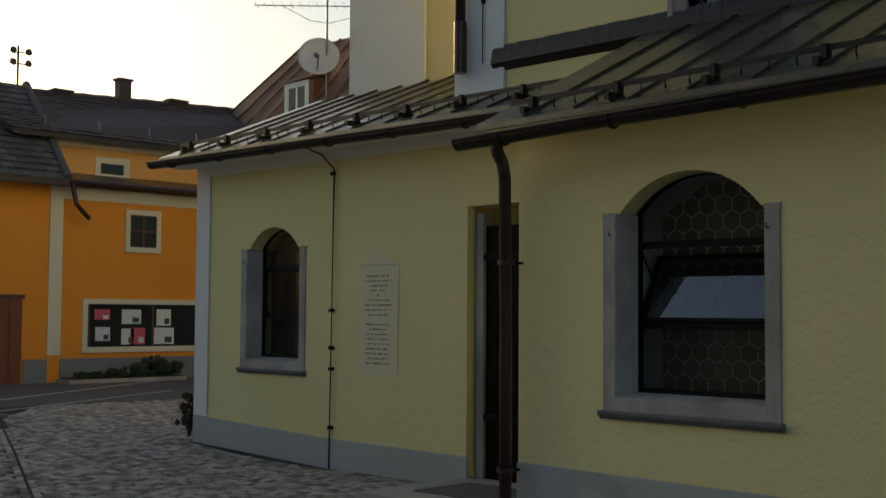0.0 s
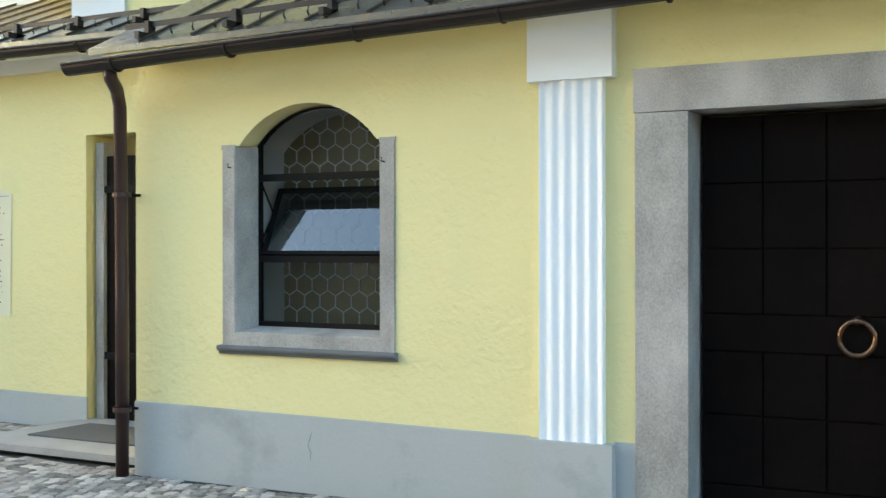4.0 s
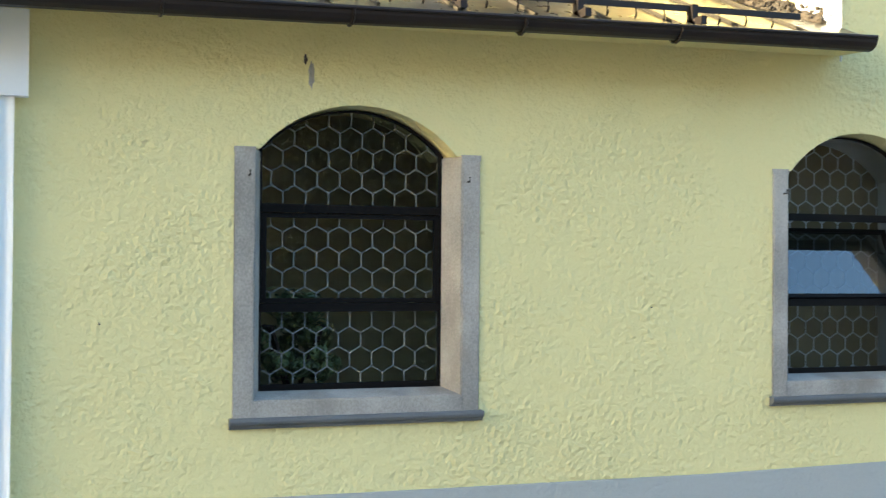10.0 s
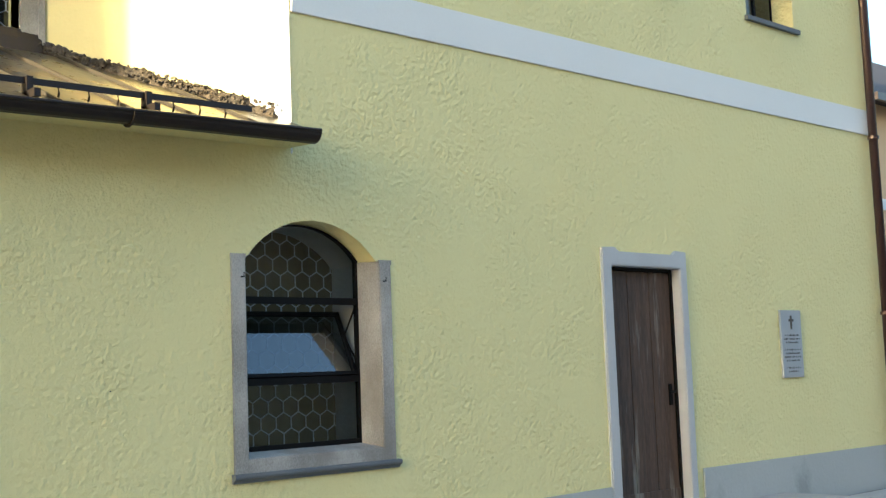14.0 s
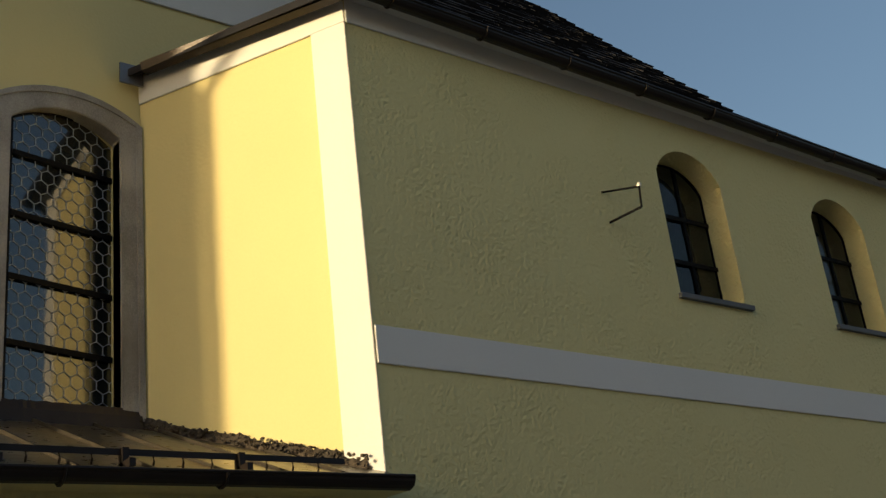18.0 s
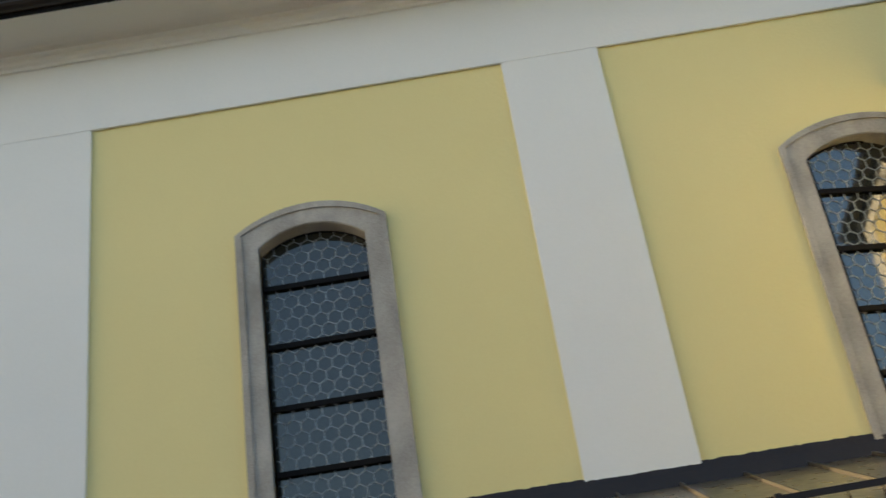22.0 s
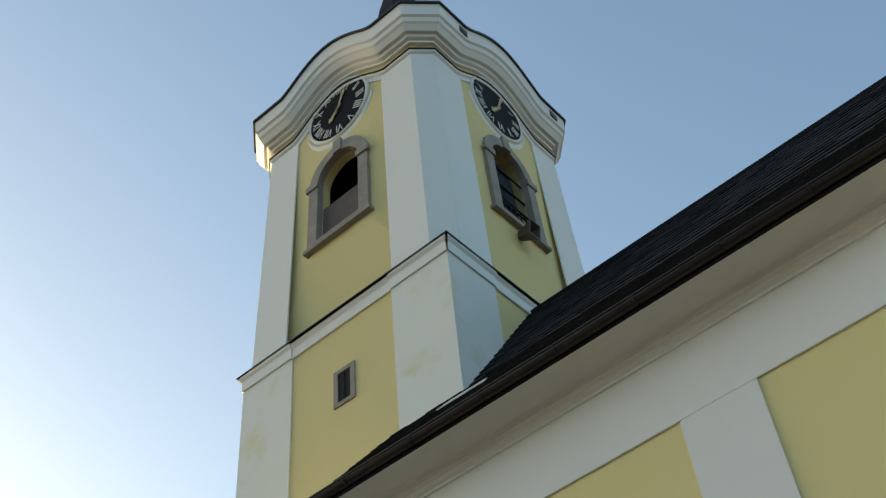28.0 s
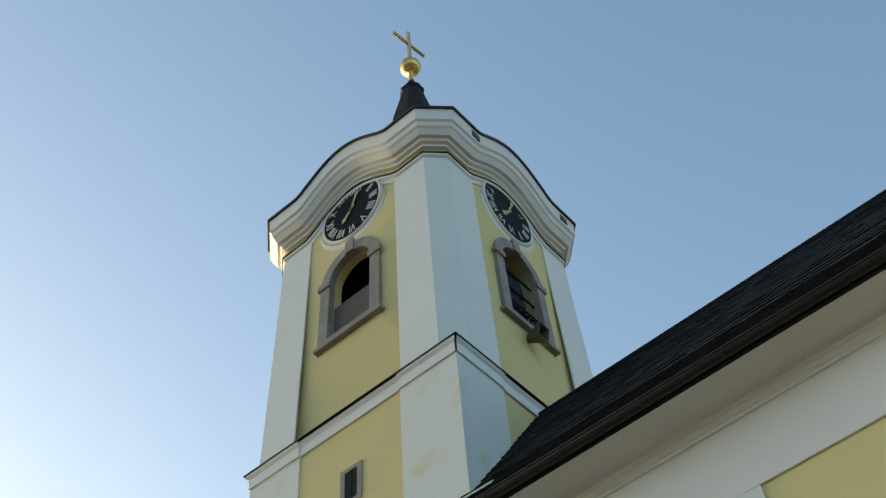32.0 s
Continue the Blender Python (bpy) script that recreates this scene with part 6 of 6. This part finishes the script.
for k in range(14):
    x0 = -33.0 + k * 1.0
    x1 = -29.7 + (8.3) * k / 13.0
    part("roof_seam", bar([(x0, 21.17, 7.25), (x1, 22.57, 9.92)], 0.03, 6), M_RUST_TILE, man)
dm = part("dormer", cube(-29.1, -27.7, 21.45, 23.4, 7.45, 8.62), M_RUST_TILE, man, "dormer with a pale framed window")
casement(dm, 21.45, -28.85, -28.0, 7.6, 8.4, M_PURE, M_PURE, axis="y", out=-1, cols=2, rows=1)
part("dormer_roof", quad_solid((-29.2, 21.35, 8.6), (-27.6, 21.35, 8.66), (-27.6, 23.6, 9.3), (-29.2, 23.6, 9.24), 0.08), M_RUST_TILE, dm)
dish = thing("satellite_dish", "round pale satellite dish on a roof mast", "satellite dish", at=(-27.25, 21.3, 9.1))
part("reflector", lathe([(0, -0.12), (0.25, -0.095), (0.48, -0.035), (0.60, 0.02), (0.60, 0.035), (0.48, -0.02), (0.25, -0.08), (0, -0.105)], 32, Matrix.Rotation(radians(48), 4, "Z") @ Matrix.Rotation(radians(72), 4, "X")), M_DISH, dish, smooth=True)
part("feed_arm", bar([(0, -0.06, -0.46), (0.38, -0.32, -0.1)], 0.02), M_STEEL, dish)
part("feed_head", lathe([(0, 0), (0.07, 0), (0.07, 0.16), (0, 0.16)], 12, pose(0.39, -0.34, -0.12, 60)), M_STEEL, dish)
part("mast", bar([(0.05, 0.25, -1.2), (0.05, 0.25, 2.2)], 0.035), M_STEEL, dish)
ant = thing("roof_antenna", "thin aerial with many rods on the roof mast", "antenna", at=(-27.2, 21.55, 10.6))
part("boom", bar([(-1.5, -1.5, 0.02), (0.62, 0.62, 0.0)], 0.016, 6), M_STEEL, ant)
for k in range(12):
    u = -1.45 + k * 0.18
    part("rod", bar([(u + 0.25, u - 0.25, 0.02), (u - 0.25, u + 0.25, 0.02)], 0.008, 5), M_STEEL, ant)
part("brace", bar([(-0.9, -0.9, 0.0), (-0.35, -0.35, -0.42), (0.05, 0.05, -0.5), (0.45, 0.45, -0.35)], 0.010, 5), M_STEEL, ant)

# house beyond the tall wing, with a conifer hedge
east = thing("peach_house", "peach coloured three-storey house with white bands", "house")
part("wall", cube(30.6, 46, 15.0, 26, -0.3, 8.5), M_PEACH, east)
part("roof", ring_solid([(29.8, 14.3), (46.8, 14.3), (46.8, 26.8), (29.8, 26.8)], 8.45, 12.2, [(35, 20), (42, 20), (42, 21), (35, 21)]), M_TILE, east, "dark tiled hipped roof")
part("eaves_board", cube(29.8, 46.8, 14.28, 14.4, 8.3, 8.5), M_PIPE, east)
for z in (2.9, 5.55):
    part("white_band", cube(30.5, 46, 14.96, 15.0, z, z + 0.3), M_WHITE, east)
for x in (32.3, 34.9, 37.5):
    for z in (6.35, 3.8):
        casement(east, 15.0, x, x + 1.0, z, z + 1.25, M_BROWN, M_PURE, axis="y", out=-1)


def conifer(x, y, h, r, seed):
    """A slim hedge conifer of many small upright sprays round a stem."""
    t = thing("hedge_conifer", "dark green columnar hedge conifer", "tree", at=(x, y, 0), group="conifers of the hedge")
    part("trunk", lathe([(0.09, 0), (0.05, h * 0.6), (0, h * 0.95)], 8), M_BARK, t)
    rng = random.Random(seed)
    vs, fs = [], []
    for i in range(2600):
        z = h * rng.random() ** 0.8
        rr = r * (1 - (z / h) ** 2.2) ** 0.7 * rng.uniform(0.55, 1.08)
        a = rng.uniform(0, 2 * math.pi)
        c = Vector((rr * math.cos(a), rr * math.sin(a), z + 0.1))
        up = Vector((0.3 * math.cos(a), 0.3 * math.sin(a), 1)).normalized()
        side = up.cross(Vector((math.cos(a + rng.uniform(-1, 1)), math.sin(a + rng.uniform(-1, 1)), 0))).normalized()
        l, w = rng.uniform(0.12, 0.28), rng.uniform(0.03, 0.06)
        n = len(vs)
        vs += [tuple(c - side * w), tuple(c + side * w), tuple(c + up * l)]
        fs.append((n, n + 1, n + 2))
    me = bpy.data.meshes.new("crown")
    me.from_pydata(vs, [], fs)
    me.materials.append(M_LEAF)
    new("crown", me).parent = t


for k, (x, y, h, r) in enumerate(((28.9, 13.6, 4.4, 0.8), (30.2, 13.8, 3.3, 0.75), (31.4, 13.9, 3.0, 0.7), (32.6, 14.0, 2.8, 0.7))):
    conifer(x, y, h, r, k + 2)


def shrub(x, y, h, r, seed, label, mtl=M_LEAF):
    """A leafy round shrub: short stems and many bent leaves in uneven clumps."""
    t = thing("shrub", label, "shrub", at=(x, y, 0))
    rng = random.Random(seed)
    for i in range(6):
        a = rng.uniform(0, 2 * math.pi)
        part("stem", bar([(0, 0, 0), (0.3 * r * math.cos(a), 0.3 * r * math.sin(a), h * 0.4), (0.6 * r * math.cos(a), 0.6 * r * math.sin(a), h * 0.75)], 0.018, 6), M_BARK, t)
    vs, fs = [], []
    clumps = [(rng.gauss(0, r * 0.45), rng.gauss(0, r * 0.45), h * rng.uniform(0.3, 0.95), min(1.0, r) * rng.uniform(0.15, 0.32)) for _ in range(34)]
    for cx, cy, cz, cr in clumps:
        for i in range(60):
            d = Vector((rng.gauss(0, 1), rng.gauss(0, 1), rng.gauss(0, 1))).normalized()
            c = Vector((cx, cy, max(0.05, cz))) + d * cr * rng.uniform(0.5, 1)
            s1 = d.orthogonal().normalized()
            s1.rotate(Matrix.Rotation(rng.uniform(0, 6.28), 3, d))
            s2 = d.cross(s1)
            q = 0.5 + 0.5 * min(1, r)
            l, w = q * rng.uniform(0.04, 0.08), q * rng.uniform(0.02, 0.035)
            n = len(vs)
            vs += [tuple(c - s1 * l), tuple(c + s2 * w + d * 0.01), tuple(c + s1 * l), tuple(c - s2 * w + d * 0.01)]
            fs.append((n, n + 1, n + 2, n + 3))
    me = bpy.data.meshes.new("foliage")
    me.from_pydata(vs, [], fs)
    me.materials.append(mtl)
    new("foliage", me).parent = t
    return t


hp = shrub(1.9, 7.9, 0.72, 0.34, 11, "leafy green house plant on the inner window sill", M_PLANT)
hp.location = (1.93, 7.86, 0.93)
hp.name = "house_plant"
hp["category"] = "plant"
# sill takes the same near-black room shade
tagged(part("inner_sill", cube(1.45, 2.95, 7.5, 8.3, 0.85, 0.93), M_ROOM_SHADE), "plain inner window sill, near-black for the room's shade", "sill", kind="structure")
shrub(-14.62, 8.9, 0.62, 0.16, 13, "small dry brownish shrub at the annex corner", M_DRY)

# flower bed at the shop
bed = thing("flower_bed", "stone edged flower bed with low plants before the shop", "flower bed", at=(0, 0.42, 0))
part("edging", cube(HX + 0.05, HX + 0.75, 13.1, 16.3, -0.05, 0.09), M_COBBLE, bed, bevel=0.02)
part("soil", cube(HX + 0.12, HX + 0.68, 13.2, 16.2, 0.08, 0.12), M_JOINT, bed)
for k, (y, h) in enumerate(((13.7, 0.25), (14.4, 0.3), (15.1, 0.4), (15.7, 0.6), (16.0, 0.5))):
    shrub(HX + 0.4, y + 0.42, h, 0.3, 20 + k, "low plant in the flower bed")

# unseen houses added on the other side of the square: they block southern sky and fill reflections
for k, (x0, x1, h, r, m) in enumerate(((-24, -9.5, 8.2, 3.6, M_UNSEEN_HOUSE), (-9, 5, 9.4, 4.2, M_UNSEEN_HOUSE), (5.5, 21, 8.6, 3.8, M_UNSEEN_HOUSE), (21.5, 36, 8.0, 3.6, M_UNSEEN_HOUSE))):
    hs = thing("sky_blocking_house", "unseen plastered house added across the square to block sky light", "house")
    part("wall", cube(x0, x1, -22, -13, -0.3, h), m, hs)
    bm = bmesh.new()
    vs = [bm.verts.new(p) for p in ((x0 - 0.4, -12.4, h - 0.1), (x1 + 0.4, -12.4, h - 0.1), (x1 + 0.4, -22.6, h - 0.1), (x0 - 0.4, -22.6, h - 0.1), (x0 + 1.5, -17.5, h + r), (x1 - 1.5, -17.5, h + r))]
    for q in ((0, 1, 5, 4), (2, 3, 4, 5), (1, 2, 5), (3, 0, 4), (3, 2, 1, 0)):
        bm.faces.new([vs[i] for i in q])
    part("roof", bm, M_TILE, hs, "dark tiled roof")
    n = int((x1 - x0) / 2.6)
    for i in range(n):
        for z in (1.1, 4.1, 6.5):
            xx = x0 + 1 + 2.6 * i
            casement(hs, -13.0, xx, xx + 1.0, z, z + 1.4, M_BROWN, M_PURE, axis="y", out=1)


# ---------------------------------------------------------------- paving
for (xa, ya), (xb, yb), w in (((-22.2, 8.95), (-29.6, 20.1), 0.13), ((-20.2, 8.5), (-23.3, 14.1), 0.10)):
    structure("road_line", quad_solid((xa, ya, 0.006), (xa + w, ya + 0.02, 0.006), (xb + w, yb + 0.02, 0.006), (xb, yb, 0.006), 0.004), M_WHITELINE, "worn white road line", "road marking")
pav = structure("pavement", ground_sheet(-19.5, -2.8, 1.0, 8.84, 0.008, 0.006), M_JOINT, "grey granite cobbled pavement before the church", "pavement")
pav3 = structure("pavement_west", ground_sheet(-21.2, XLW - 0.01, 8.845, 13.0, 0.008, 0.006), M_JOINT, "grey granite cobbled pavement beside the annex", "pavement")
pav2 = structure("pavement_slabs", ground_sheet(-2.79, 16.0, 1.0, YF, 0.008, 0.006), M_JOINT, "granite slab strip along the church wall", "pavement")
DRAIN = (Vector((-17.5, 7.58)), Vector((-6.2, 2.92)))          # a slot drain runs aslant through the cobbles
DRAIN_WAY = (DRAIN[1] - DRAIN[0]).normalized()
DRAIN_SIDE = Vector((-DRAIN_WAY.y, DRAIN_WAY.x))
rng = random.Random(5)
COB = []
for k in range(5):
    bm = bmesh.new()
    a = 0.052
    lo = [bm.verts.new((sx * a, sy * a, -0.03)) for sx, sy in ((-1, -1), (1, -1), (1, 1), (-1, 1))]
    md = [bm.verts.new((v.co.x * rng.uniform(0.92, 1.02), v.co.y * rng.uniform(0.92, 1.02), 0.006)) for v in lo]
    tp = [bm.verts.new((v.co.x * 0.84, v.co.y * 0.84, 0.014 + rng.uniform(-0.002, 0.002))) for v in md]
    bm.faces.new(tp)
    for p, q in ((lo, md), (md, tp)):
        for i in range(4):
            bm.faces.new((p[i], p[(i + 1) % 4], q[(i + 1) % 4], q[i]))
    me = bpy.data.meshes.new("cobble")
    bm.to_mesh(me)
    bm.free()
    me.materials.append(M_COBBLE)
    COB.append(me)
vs, fs = [], []
near = 0
row = 0
y = 1.1
while y < 12.9:
    x = -20.9 + (0.056 if row % 2 else 0)
    while x < (XLW - 0.1 if y > 8.7 else -2.85 if y > 6.1 else 15.9):
        p = Vector((x + rng.uniform(-0.007, 0.007), y + rng.uniform(-0.008, 0.008) + 0.14 * math.sin(x * 1.1)))
        indoors = (p.x > XW - 0.06 and p.y > YF - 0.1) or (-9.4 < p.x < XW and p.y > 7.3) or (p.x > XLW - 0.09 and p.y > 8.74)
        if not indoors and abs((p - DRAIN[0]).dot(DRAIN_SIDE)) > 0.10 and p.x > -19.2 - max(0.0, p.y - 8.4) * 1.2:
            m = Matrix.Translation((p.x, p.y, ground_z(p.x) + 0.006 + rng.uniform(-0.003, 0.004))) @ Matrix.Rotation(rng.uniform(-0.12, 0.12), 4, "Z") @ Matrix.Rotation(rng.uniform(-0.045, 0.045), 4, "X") @ Matrix.Rotation(rng.uniform(-0.04, 0.04), 4, "Y") @ Matrix.Diagonal((rng.uniform(0.84, 1.0), rng.uniform(0.82, 0.98), 1.25, 1))
            me = COB[rng.randrange(5)]
            if near < 300 and -9.6 < x < -6.0 and 6.2 < y < 7.25:
                ob = new("cobble", me)
                ob.matrix_world = m
                ob.parent = pav
                near += 1
            else:
                n = len(vs)
                vs += [tuple(m @ v.co) for v in me.vertices]
                fs += [tuple(n + i for i in q.vertices) for q in me.polygons]
        x += 0.108
    y += 0.113
    row += 1
me = bpy.data.meshes.new("cobbles")
me.from_pydata(vs, [], fs)
me.materials.append(M_COBBLE)
rest = new("cobbles", me)
rest.parent = pav
rest["kind"] = "stuff"
# slot drain edged with longer setts
u = 0.0
while u < (DRAIN[1] - DRAIN[0]).length - 0.3:
    l = rng.uniform(0.20, 0.32)
    for q in (-0.055, 0.055):
        c = DRAIN[0] + DRAIN_WAY * (u + l / 2) + DRAIN_SIDE * q
        bm = cube(-l / 2 + 0.006, l / 2 - 0.006, -0.036, 0.036, -0.03, 0.018)
        bm.transform(Matrix.Translation((c.x, c.y, ground_z(c.x))) @ Matrix.Rotation(math.atan2(DRAIN_WAY.y, DRAIN_WAY.x), 4, "Z"))
        part("sett", bm, M_COBBLE, pav)
    u += l
# slabs by the portal
x = -2.75
while x < 15.0:
    l = rng.uniform(0.7, 1.1)
    part("paving_slab", cube(x, x + l - 0.02, 6.3 + rng.uniform(-0.03, 0.03), YF - 0.1, -0.08, -0.012 + rng.uniform(-0.003, 0.004)), M_SLAB, pav2)
    x += l
